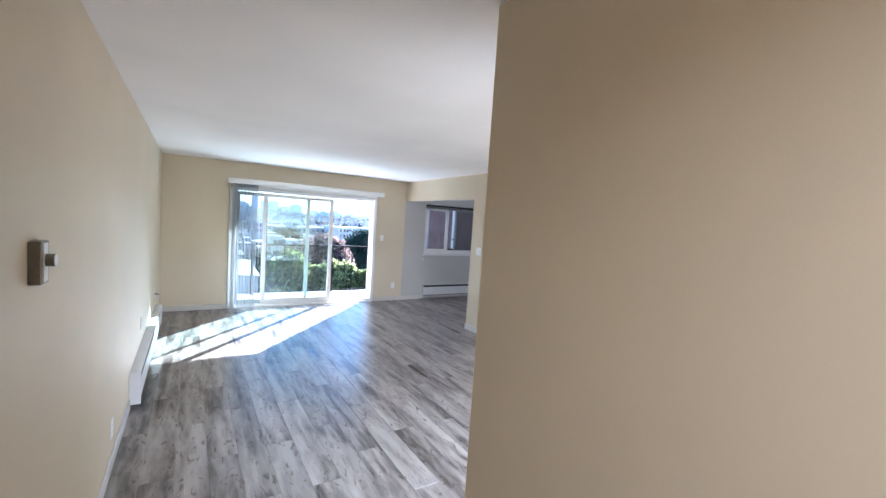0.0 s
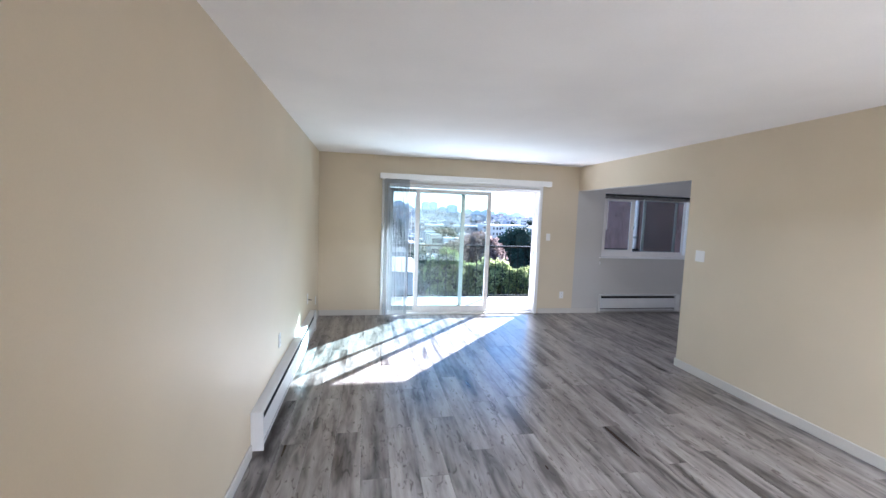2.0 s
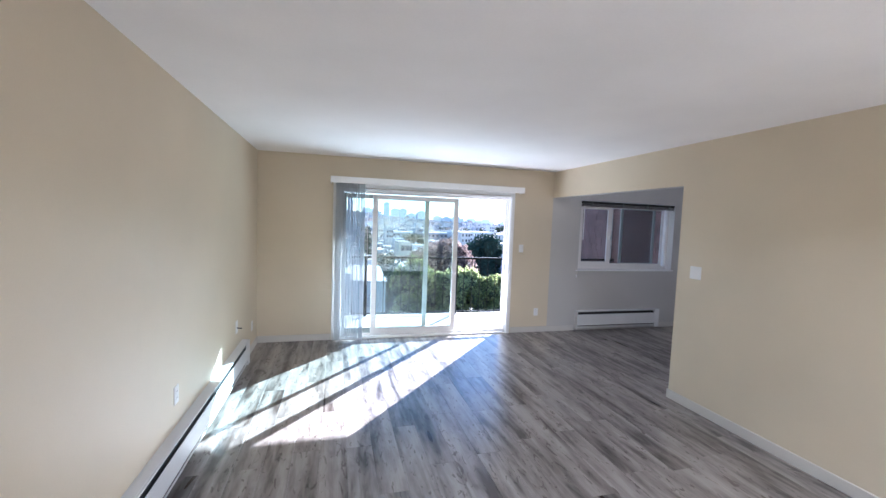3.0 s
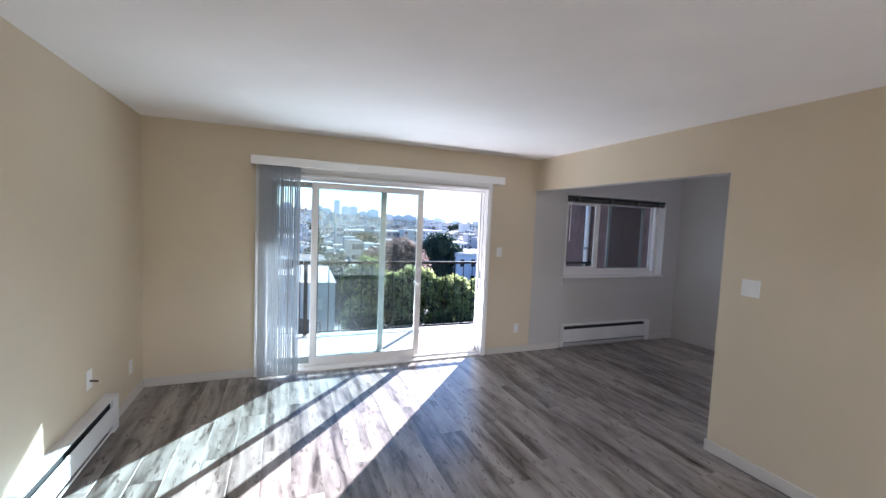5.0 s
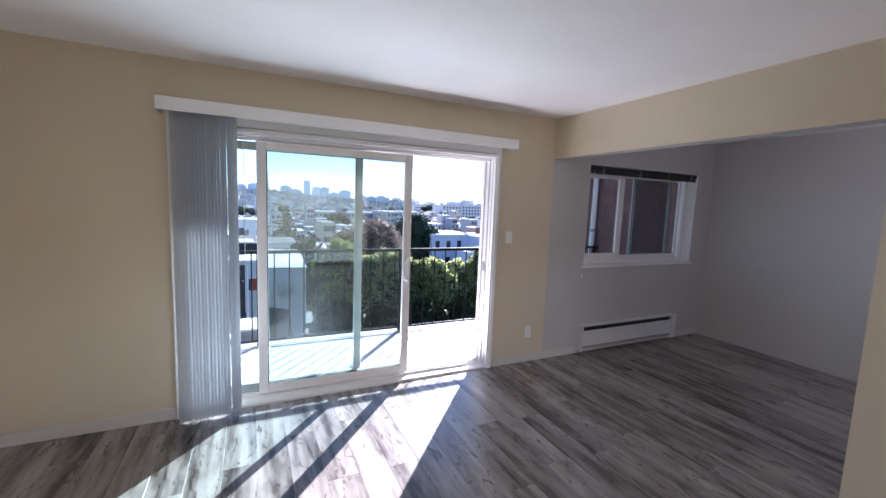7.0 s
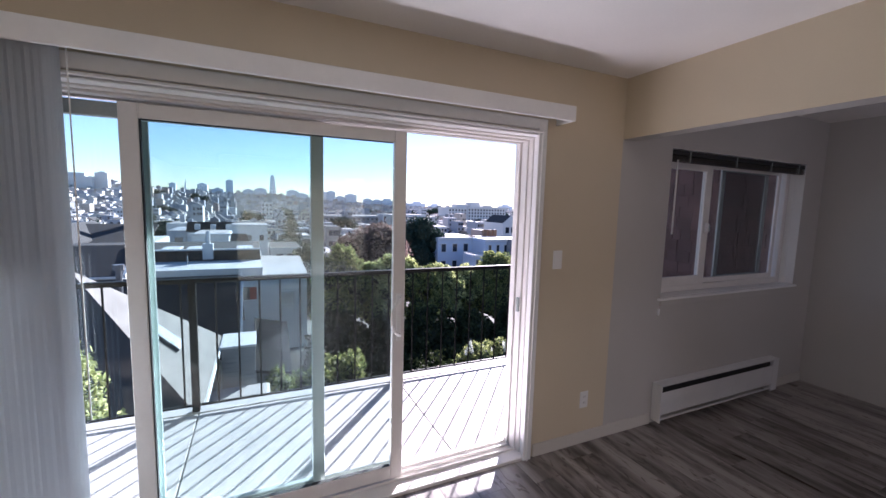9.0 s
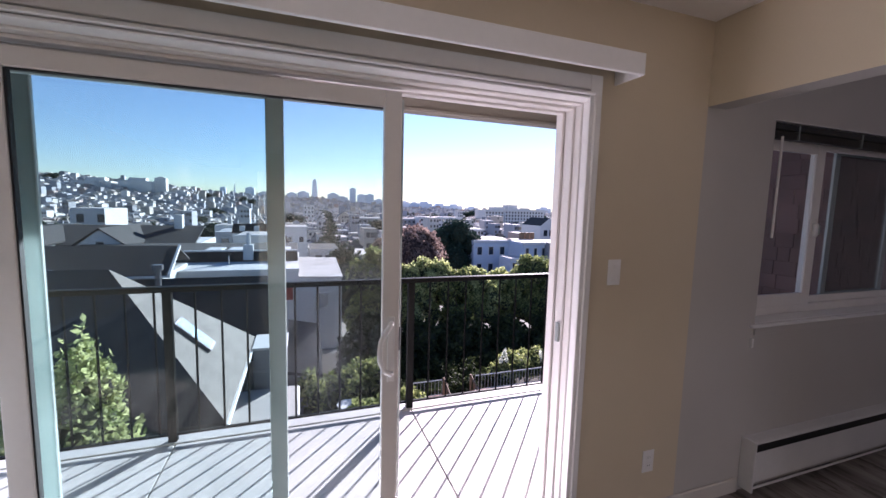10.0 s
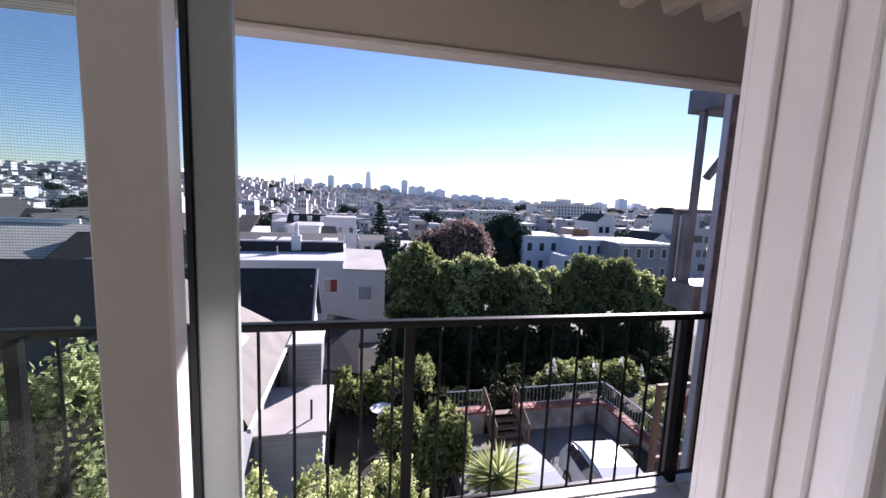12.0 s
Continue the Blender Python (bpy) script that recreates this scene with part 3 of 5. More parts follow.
for z in (-1.0, 1.2, 3.4):
    part("strap", tube((6.29, 9.28, z), (6.29, 9.28, z + 0.05), 0.052, 12), m_alu, pipe)

# Unseen housing, added to go with the south fill lamp.
fix = thing("ceiling_fixture", (2.65, -0.1, 2.34), "flat white housing added over the unseen fill lamp", "ceiling light")
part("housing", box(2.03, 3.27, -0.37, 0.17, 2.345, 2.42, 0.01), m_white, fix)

# ---- outdoors: materials ----
m_roof_dark = mottled("dark_roof_shingle", (0.016, 0.016, 0.018), (0.036, 0.035, 0.036), 2.0, 0.85, 0.5, 30)
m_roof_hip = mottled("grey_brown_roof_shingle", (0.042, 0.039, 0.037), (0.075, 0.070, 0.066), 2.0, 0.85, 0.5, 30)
# Lighter copy for the hip end: its sunlight is put into the colour.
m_roof_sunlit = mottled("sunlit_grey_shingle", (0.12, 0.108, 0.1), (0.192, 0.176, 0.16), 1.5, 0.85, 0.5, 24)
m_roof_flat = mottled("pale_flat_roofing", (0.336, 0.312, 0.3), (0.44, 0.416, 0.4), 0.8, 0.8, 0.2, 20)
# Brighter, warmer tan: the sunlit look of this slope put into the colour.
m_roof_tan = mottled("sunlit_tan_shingle", (0.336, 0.304, 0.264), (0.44, 0.4, 0.36), 1.5, 0.85, 0.5, 24)
m_siding = mottled("white_siding", (0.48, 0.488, 0.504), (0.576, 0.576, 0.576), 1.0, 0.6, 0.15, 20)
m_siding_grey = mottled("grey_siding", (0.192, 0.2, 0.216), (0.264, 0.264, 0.272), 1.0, 0.6, 0.2, 20)
m_siding_blue = mottled("pale_blue_siding", (0.448, 0.512, 0.608), (0.528, 0.584, 0.656), 0.5, 0.6, 0.1, 10)
m_trim_out = mottled("white_exterior_trim", (0.528, 0.528, 0.528), (0.624, 0.624, 0.616), 1.0, 0.5, 0.05, 30)
m_pane_dark = plain("dark_window_glass", (0.02, 0.025, 0.035), 0.08, 0.0, 0.8)
m_asphalt = mottled("worn_concrete_yard", (0.112, 0.112, 0.116), (0.192, 0.188, 0.184), 0.9, 0.85, 0.4, 25)
m_soil = mottled("dark_soil_and_litter", (0.012, 0.011, 0.008), (0.04, 0.036, 0.026), 0.7, 0.95, 0.6, 8)
m_stucco = mottled("stained_stucco", (0.13, 0.115, 0.105), (0.42, 0.40, 0.385), 2.1, 0.85, 0.5, 12)
m_coping = mottled("red_brick_coping", (0.24, 0.08, 0.06), (0.336, 0.136, 0.104), 6, 0.8, 0.4, 40, vary=0.2)
m_wood = mottled("weathered_brown_wood", (0.128, 0.072, 0.044), (0.24, 0.152, 0.096), 3, 0.75, 0.4, 60, stretch=(1, 1, 0.2))
m_white_metal = plain("white_painted_metal", (0.42, 0.42, 0.42), 0.4)
m_bark = mottled("brown_bark", (0.06, 0.045, 0.03), (0.13, 0.10, 0.075), 5, 0.9, 0.8, 30, stretch=(1, 1, 0.3))
m_galv = mottled("weathered_grey_metal", (0.09, 0.09, 0.10), (0.20, 0.20, 0.22), 3, 0.5, 0.2, 40, metal=0.5)
m_car = plain("white_car_paint", (0.44, 0.456, 0.472), 0.2, 0.0, 0.6)
m_tyre = plain("black_rubber", (0.02, 0.02, 0.02), 0.8)


def leaf_material(name, dark, light, glow=0.35):
    """Leaves that differ one by one, and let some sun through."""
    mat = bpy.data.materials.new(name)
    n, l, p = links(mat)
    n.remove(p)
    geo, ramp, dif, tr, mix = n.new("ShaderNodeNewGeometry"), n.new("ShaderNodeValToRGB"), n.new("ShaderNodeBsdfPrincipled"), n.new("ShaderNodeBsdfTranslucent"), n.new("ShaderNodeMixShader")
    ramp.color_ramp.elements[0].color, ramp.color_ramp.elements[1].color = (*dark, 1), (*light, 1)
    l.new(geo.outputs["Random Per Island"], ramp.inputs[0])
    dif.inputs["Roughness"].default_value = 0.7
    dif.inputs["Specular IOR Level"].default_value = 0.15
    l.new(ramp.outputs[0], dif.inputs["Base Color"])
    br = n.new("ShaderNodeHueSaturation")
    br.inputs["Value"].default_value = 1.7
    l.new(ramp.outputs[0], br.inputs["Color"])
    l.new(br.outputs[0], tr.inputs[0])
    mix.inputs[0].default_value = glow
    l.new(dif.outputs[0], mix.inputs[1])
    l.new(tr.outputs[0], mix.inputs[2])
    l.new(mix.outputs[0], n["Material Output"].inputs[0])
    return mat


m_leaf = leaf_material("green_leaves", (0.03, 0.055, 0.02), (0.29, 0.31, 0.12), 0.38)
# Near-black greens: shade below the tree row put into the leaf colour.
m_leaf_shade = leaf_material("shade_darkened_leaves", (0.008, 0.014, 0.006), (0.05, 0.065, 0.025), 0.2)
m_leaf_light = leaf_material("yellow_green_leaves", (0.08, 0.11, 0.035), (0.48, 0.50, 0.24), 0.42)
m_leaf_dark = leaf_material("dark_conifer_needles", (0.012, 0.03, 0.022), (0.035, 0.06, 0.045), 0.1)
m_leaf_red = leaf_material("dusky_red_leaves", (0.07, 0.045, 0.042), (0.27, 0.20, 0.175), 0.3)
m_flower = leaf_material("white_flower_spikes", (0.3, 0.33, 0.28), (0.65, 0.66, 0.6), 0.3)

# ---- ground and terrain ----


def land(x, y):
    """Height of the ground: level near the house, falling to the town, with a hill beyond."""
    t = min(1, max(0, (y - 24) / 130))
    z = -8.0 - 12.0 * t * t * (3 - 2 * t)
    z += 50 * math.exp(-(((x + 380) / 300) ** 2) - (((y - 820) / 260) ** 2))
    z += 28 * math.exp(-(((x + 60) / 260) ** 2) - (((y - 1250) / 260) ** 2))
    return z + 8 * math.exp(-(((x - 300) / 300) ** 2) - (((y - 1300) / 300) ** 2))


def grid_sheet():
    bm = bmesh.new()
    xs = [-4000, -2400] + list(range(-1500, 1700, 50)) + [2400, 4000]
    ys = [-400, -60, 0, 10, 24, 40, 60, 90, 120, 160] + list(range(200, 1800, 60)) + [2600, 4500]
    rows = [[bm.verts.new((x, y, land(x, y) if y < 1800 else -12)) for x in xs] for y in ys]
    for a, b in zip(rows, rows[1:]):
        for i in range(len(xs) - 1):
            bm.faces.new((a[i], a[i + 1], b[i + 1], b[i]))
    return bm


m_land = mottled("town_ground", (0.05, 0.06, 0.045), (0.20, 0.19, 0.18), 0.02, 0.9, 0.0, 0.3)
structure("ground", grid_sheet(), m_land)

# ---- the town: joined rows of small houses ----
m_town = bpy.data.materials.new("town_walls")
n_, l_, p_ = links(m_town)
geo_, ramp_ = n_.new("ShaderNodeNewGeometry"), n_.new("ShaderNodeValToRGB")
ramp_.color_ramp.interpolation = "CONSTANT"
tones = [(0.0, (0.42, 0.42, 0.43)), (0.22, (0.30, 0.31, 0.34)), (0.36, (0.37, 0.335, 0.295)), (0.48, (0.50, 0.50, 0.50)), (0.60, (0.24, 0.26, 0.30)), (0.76, (0.34, 0.26, 0.23)), (0.82, (0.44, 0.43, 0.395)), (0.92, (0.17, 0.18, 0.20))]
while len(ramp_.color_ramp.elements) < len(tones):
    ramp_.color_ramp.elements.new(0.5)
for e_, (pos_, c_) in zip(ramp_.color_ramp.elements, tones):
    e_.position, e_.color = pos_, (*c_, 1)
l_.new(geo_.outputs["Random Per Island"], ramp_.inputs[0])
l_.new(ramp_.outputs[0], p_.inputs["Base Color"])
p_.inputs["Roughness"].default_value = 0.7


def town():
    rng = random.Random(4)
    verts, faces, mats = [], [], []

    def block(x0, x1, y0, y1, z0, z1, mat=0, gable=0.0):
        k = len(verts)
        verts.extend([(x0, y0, z0), (x1, y0, z0), (x1, y1, z0), (x0, y1, z0), (x0, y0, z1), (x1, y0, z1), (x1, y1, z1), (x0, y1, z1)])
        faces.extend([(k, k + 1, k + 5, k + 4), (k + 1, k + 2, k + 6, k + 5), (k + 2, k + 3, k + 7, k + 6), (k + 3, k, k + 4, k + 7)])
        mats.extend([mat] * 4)
        if gable:
            xm = (x0 + x1) / 2
            verts.extend([(xm, y0, z1 + gable), (xm, y1, z1 + gable)])
            faces.extend([(k + 4, k + 5, k + 8), (k + 7, k + 9, k + 6), (k + 5, k + 6, k + 9, k + 8), (k + 7, k + 4, k + 8, k + 9)])
            mats.extend([mat, mat, 1, 1])
        else:
            faces.append((k + 4, k + 5, k + 6, k + 7))
            mats.append(rng.choice((0, 2, 2, 1)))

    y = 76.0
    while y < 1500:
        step = 12 + y * 0.011
        half = y * 1.25 + 60
        x = -half
        while x < half:
            w = rng.uniform(3.2, 5.8) * (1 + y / 1600)
            if rng.random() < 0.10:
                x += w
                continue
            if (y < 86 and 20 < x < 60) or (300 < y < 470 and 190 < x < 310):
                x += w
                continue
            z0 = land(x, y)
            h = rng.uniform(5.5, 9.5) * (0.75 if y < 200 else 1) + (rng.random() < 0.06) * rng.uniform(3, 9) + (y > 900) * rng.uniform(0, 6)
            d = rng.uniform(8, 11)
            yy = y + rng.uniform(-2, 2)
            block(x, x + w * 0.97, yy, yy + d, z0 - 6, z0 + h, 0, rng.uniform(1.2, 2.2) if rng.random() < 0.28 else 0.0)
            if y < 420:
                floors = 2 if y > 120 else 3
                for f in range(floors):
                    for q in (0.18, 0.5, 0.76):
                        if rng.random() < 0.8:
                            wx, wz = x + w * q, z0 + h - 2.4 - f * 2.9
                            block(wx, wx + 1.0, yy - 0.06, yy - 0.01, wz, wz + 1.4, 3)
                if rng.random() < 0.5:
                    block(x + w * 0.4, x + w * 0.4 + 0.7, yy + d * 0.5, yy + d * 0.5 + 0.8, z0 + h, z0 + h + 1.5, 0)
            x += w
        y += step
    me = bpy.data.meshes.new("town_houses")
    me.from_pydata(verts, [], faces)
    for m in (m_town, m_roof_dark, m_roof_flat, m_pane_dark):
        me.materials.append(m)
    me.polygons.foreach_set("material_index", mats)
    return tagged(new("town_houses", me), "pale close-packed low town houses with flat and gabled roofs", "houses", kind="stuff")


town()


def leaf_cloud(rng, blobs, count, size, squash=1.0):
    """Small leaves over and inside a set of lumpy blobs ((centre), (radii)); count in all."""
    c = np.array([b[0] for b in blobs], dtype=float)
    r = np.array([b[1] for b in blobs], dtype=float)
    wgt = (r[:, 0] * r[:, 2]) ** 1.0
    idx = rng.choice(len(blobs), size=count, p=wgt / wgt.sum())
    d = rng.normal(size=(count, 3))
    d /= np.linalg.norm(d, axis=1)[:, None]
    d[:, 2] = np.where(d[:, 2] < -0.45, -d[:, 2], d[:, 2])
    lump = 1 + 0.16 * np.sin(d[:, 0] * 9 + idx) * np.sin(d[:, 2] * 8 + idx * 2) + 0.08 * np.sin(d[:, 1] * 17 + idx)
    rad = lump * (1 - np.abs(rng.normal(size=count)) * 0.13)
    p = c[idx] + d * r[idx] * rad[:, None]
    a = rng.normal(size=(count, 3)) + d * 0.3
    a /= np.linalg.norm(a, axis=1)[:, None]
    b = np.cross(a, rng.normal(size=(count, 3)))
    b /= np.linalg.norm(b, axis=1)[:, None]
    s = (size * rng.uniform(0.5, 1.5, count))[:, None]
    v = np.stack([p - a * s, p + b * s * 0.55, p + a * s, p - b * s * 0.55], axis=1).reshape(-1, 3)
    f = np.arange(count * 4).reshape(-1, 4)
    return v, f


def mesh_arrays(name, v, f, mat):
    me = bpy.data.meshes.new(name)
    me.from_pydata(v.tolist(), [], f.tolist())
    me.materials.append(mat)
    return me


def core_mesh(blobs, shrink=0.76):
    bm = bmesh.new()
    for (c, r) in blobs:
        own = bmesh.new()
        bmesh.ops.create_icosphere(own, subdivisions=2, radius=1)
        for v in own.verts:
            k = shrink * (1 + 0.12 * noise.noise(v.co * 2.3 + Vector(c)))
            v.co = Vector((v.co.x * r[0] * k + c[0], v.co.y * r[1] * k + c[1], v.co.z * r[2] * k + c[2]))
        join(bm, own)
    return bm


# Dark cores: the shade inside crowns and bushes put into the colour.
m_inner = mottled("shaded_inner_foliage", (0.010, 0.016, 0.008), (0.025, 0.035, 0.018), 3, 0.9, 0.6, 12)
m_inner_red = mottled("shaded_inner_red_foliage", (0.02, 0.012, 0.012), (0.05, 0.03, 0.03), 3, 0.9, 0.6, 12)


def tree(name, x, y, base, top, rx, ry, leafmat, label, seed, leaves=9000, size=0.13, lumps=18, crown=0.8, inner=None, lump=1.0, cat="tree", group=""):
    """A broadleaf tree: tapered trunk, limbs, and a lumpy crown of many leaves."""
    rng = np.random.default_rng(seed)
    height = top - base
    t = thing(name, (x, y, base), label, cat, group)
    ch = height * crown
    zc = top - ch / 2
    blobs = []
    for i in range(lumps):
        a = i * 2.4 + rng.uniform(-0.3, 0.3)
        k = math.sqrt((i + 0.5) / lumps)
        r = rng.uniform(0.30, 0.44) * lump
        zz = zc + ch * 0.5 * rng.uniform(-0.8, 0.75) * (1 - 0.45 * k) - ch * 0.12 * k
        zz = max(zz, base + 0.3 * height * (1 - crown))
        if i < 3:
            zz = zc + ch * 0.2
        blobs.append(((x + math.cos(a) * k * rx * 0.68, y + math.sin(a) * k * ry * 0.68, zz), (rx * r, ry * r, ch * r * 0.62)))
    hi = max(b[0][2] + b[1][2] for b in blobs)
    blobs = [((c[0], c[1], c[2] + (top - hi) * 0.8), r) for c, r in blobs]
    trunk = bmesh.new()
    tube((x, y, base - 0.3), (x + 0.15, y, base + height * 0.45), rx * 0.075, 10, rx * 0.05, trunk)
    part("trunk", trunk, m_bark, t)
    for b in blobs[3:9]:
        start = Vector((x + 0.1, y, base + height * 0.34))
        limb = bmesh.new()
        mid = (start + Vector(b[0])) / 2 + Vector((0, 0, 0.25))
        tube(start, mid, rx * 0.03, 7, rx * 0.02, limb)
        tube(mid, b[0], rx * 0.02, 7, rx * 0.008, limb)
        part("limb", limb, m_bark, t)
    v, f = leaf_cloud(rng, blobs, leaves, size)
    cr = new("crown", mesh_arrays("crown", v, f, leafmat))
    cr.parent = t
    cr.location = -t.location
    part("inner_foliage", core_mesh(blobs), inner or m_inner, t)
    return t


ROW = "round-headed green trees behind the yard"
GREEN = "dense round-headed green tree with a sunlit top"
for x, y, top, r, mat, k in ((5.9, 29.0, -3.2, 1.5, m_leaf, 1), (6.5, 30.0, -0.75, 1.75, m_leaf, 2), (8.3, 29.5, -1.75, 1.6, m_leaf_light, 3), (9.9, 30.0, -1.45, 1.7, m_leaf_light, 4), (11.5, 29.0, -2.1, 1.5, m_leaf, 5), (12.9, 29.5, -2.1, 1.6, m_leaf_light, 6), (14.9, 30.5, -2.4, 1.6, m_leaf_light, 7), (16.2, 30.0, -2.5, 1.4, m_leaf, 8), (17.7, 30.5, -1.5, 1.8, m_leaf, 9), (19.5, 30.0, -1.6, 1.8, m_leaf, 10), (21.3, 30.0, -2.5, 1.8, m_leaf_light, 11), (23.5, 31.0, -3.2, 2.0, m_leaf, 12)):
    tree("tree", x, y, -8.5, top, r * 1.12, r * 1.12, mat, GREEN if mat is m_leaf else "yellow-green round-headed tree in the row", k, 14000, 0.085, lumps=20, crown=0.7, group=ROW, lump=0.8)
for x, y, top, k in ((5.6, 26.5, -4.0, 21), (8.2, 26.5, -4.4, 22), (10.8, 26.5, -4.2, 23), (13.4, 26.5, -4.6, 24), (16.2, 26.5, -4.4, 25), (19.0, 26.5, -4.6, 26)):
    tree("tree", x, y, -8.5, top, 2.0, 1.7, m_leaf_shade, "lower green tree in front of the row, leaves darkened for shade", k, 8000, 0.11, crown=0.95, group=ROW)
tree("tree", 16.0, 58.0, -13, -0.7, 5.6, 4.5, m_leaf_red, "broad dusky red-leaved tree", 12, 12000, 0.20, inner=m_inner_red)
tree("tree", 5.8, 44.0, -11, -1.9, 2.4, 2.2, m_leaf_dark, "dark round bushy evergreen tree", 13, 6000, 0.16)
tree("tree", -27.0, 60.0, -12, 0.5, 6.0, 4.0, m_leaf_dark, "dark spreading evergreen tree", 14, 7000, 0.22)
tree("tree", -29.0, 110.0, -16, -3.2, 5.0, 4.0, m_leaf_dark, "dark spreading evergreen tree", 15, 4000, 0.3)


def conifer(x, y, base, top, r, seed, label, tiers=16, name="conifer"):
    """A trunk with whorls of separate drooping boughs, narrowing to a thin tip."""
    rng = np.random.default_rng(seed)
    t = thing(name, (x, y, base), label, "tree")
    part("trunk", tube((x, y, base), (x, y, top), r * 0.06, 8, r * 0.01), m_bark, t)
    for i in range(tiers):
        k = (i + 0.5) / tiers
        z = base + (top - base) * (0.30 + 0.68 * k)
        rr = r * (1 - k) ** 0.9 + 0.06 * r
        blobs = []
        for j in range(7):
            a = j * 0.9 + i * 0.7 + float(rng.uniform(-0.25, 0.25))
            ln = rr * float(rng.uniform(0.7, 1.1))
            for q in (0.3, 0.6, 0.9):
                blobs.append(((x + math.cos(a) * ln * q, y + math.sin(a) * ln * q, z + (q * 0.12 - 0.10) * rr + float(rng.uniform(-0.1, 0.1))), (rr * 0.20, rr * 0.20, (top - base) / tiers * (0.36 - 0.18 * q))))
        v, f = leaf_cloud(rng, blobs, 420, r * 0.06)
        o = tagged(new("needles", mesh_arrays("needles", v, f, m_leaf_dark)), kind="stuff")
        o.parent = t
        o.location = -t.location
    return t


conifer(8.75, 105.0, -18, 0.0, 4.0, 31, "dark tiered conifer above the roofs")
tree("tree", 28.8, 74.0, -14, -0.4, 5.2, 4.5, m_leaf_dark, "broad dark cypress with flat spreading boughs", 32, 12000, 0.2, lumps=20)
conifer(111.0, 300.0, -24, -2.0, 5.0, 33, "slim dark conifer before the large building")

# ---- near houses ----


def quad_prism(bm, pts, thick):
    """A slab: a plane outline with a thickness downwards."""
    top = [bm.verts.new(p) for p in pts]
    low = [bm.verts.new((p[0], p[1], p[2] - thick)) for p in pts]
    bm.faces.new(top)
    bm.faces.new(low[::-1])
    for i in range(len(pts)):
        j = (i + 1) % len(pts)
        bm.faces.new((top[i], low[i], low[j], top[j]))
    bmesh.ops.recalc_face_normals(bm, faces=bm.faces)


def slab(pts, thick=0.12):
    bm = bmesh.new()
    quad_prism(bm, pts, thick)
    return bm


def clap_wall(parent, name, x0, x1, y0, y1, z0, z1, mat):
    """A wall block with lapped boards on its south face."""
    w = part(name, box(x0, x1, y0, y1, z0, z1), mat, parent)
    me = mesh_of("board", box(x0 - 0.01, x1 + 0.02, -0.018, 0.002, 0, 0.14), mat)
    z = max(z0, z1 - 4.6)
    while z < z1 - 0.05:
        b = new("board", me)
        b.parent = w
        b.location = Vector((0, y0, z))
        z += 0.17
    return w


def out_window(parent, x0, x1, z0, z1, y, frame=m_trim_out, w=0.09, label=""):
    f = part("window", frame_rect(x0, x1, z0, z1, w, y - 0.05, y + 0.02), frame, parent, label)
    part("pane", box(x0 + w, x1 - w, y - 0.02, y + 0.01, z0 + w, z1 - w), m_pane_dark, f)
    return f


# the hip-roofed house beside the yard
hip = thing("hip_roofed_house", (-8, 19.6, -8.2), "grey-sided house with dark shingled hip roof and skylight", "house")
EX, EYS, EYN, EZ = 0.45, 16.35, 22.85, -3.62
AX, AY, AZ = -2.85, 19.6, -0.40
part("roof_slope", slab([(AX, AY, AZ), (-16, AY, AZ), (-16, EYS, EZ), (EX, EYS, EZ)]), m_roof_hip, hip)
part("roof_slope", slab([(-16, AY, AZ), (AX, AY, AZ), (EX, EYN, EZ), (-16, EYN, EZ)]), m_roof_hip, hip)
part("roof_hip_end", slab([(AX, AY, AZ + 0.004), (EX, EYS, EZ + 0.004), (EX, EYN, EZ + 0.004)]), m_roof_sunlit, hip, "grey shingles with the sunlight put into a lighter colour")
part("gutter", box(EX - 0.02, EX + 0.08, EYS - 0.05, EYN, EZ - 0.16, EZ - 0.05, 0.02), m_trim_out, hip)
clap_wall(hip, "wall", -16, 0.1, 16.75, 22.4, -8.2, EZ - 0.1, m_siding_grey)
out_window(hip, -1.6, -0.8, -5.6, -4.5, 16.73)
fn = Vector((AZ - EZ, 0, EX - AX)).normalized()
sl = Vector((EX - AX, 0, EZ - AZ)).normalized()
c0 = Vector((-0.82, 19.35, AZ - (-0.82 - AX) * (AZ - EZ) / (EX - AX))) + fn * 0.05


def on_slope(u, v, h):
    return c0 + sl * u + Vector((0, 1, 0)) * v + fn * h


def slope_box(u0, u1, v0, v1, h0, h1):
    bm = bmesh.new()
    vs = [bm.verts.new(on_slope(u, v, h)) for h in (h0, h1) for u, v in ((u0, v0), (u1, v0), (u1, v1), (u0, v1))]
    for f in ((3, 2, 1, 0), (4, 5, 6, 7), (0, 1, 5, 4), (1, 2, 6, 5), (2, 3, 7, 6), (3, 0, 4, 7)):
        bm.faces.new([vs[i] for i in f])
    bmesh.ops.recalc_face_normals(bm, faces=bm.faces)
    return bm


sk = part("skylight", slope_box(-0.62, 0.62, -0.36, 0.36, -0.05, 0.06), m_galv, hip)
part("skylight_pane", slope_box(-0.55, 0.55, -0.29, 0.29, 0.058, 0.07), plain("skylight_glass", (0.45, 0.62, 0.70), 0.05, 0.0, 1.0), sk)
part("vent_pipe", tube((-2.39, 22.0, -2.9), (-2.39, 22.0, -0.75), 0.09, 10), m_galv, hip)
part("vent_cap", tube((-2.39, 22.0, -0.80), (-2.39, 22.0, -0.62), 0.17, 12), m_galv, hip)
part("roof_vent", tube((-4.6, 20.4, -1.2), (-4.6, 20.4, -0.5), 0.14, 10), m_galv, hip)

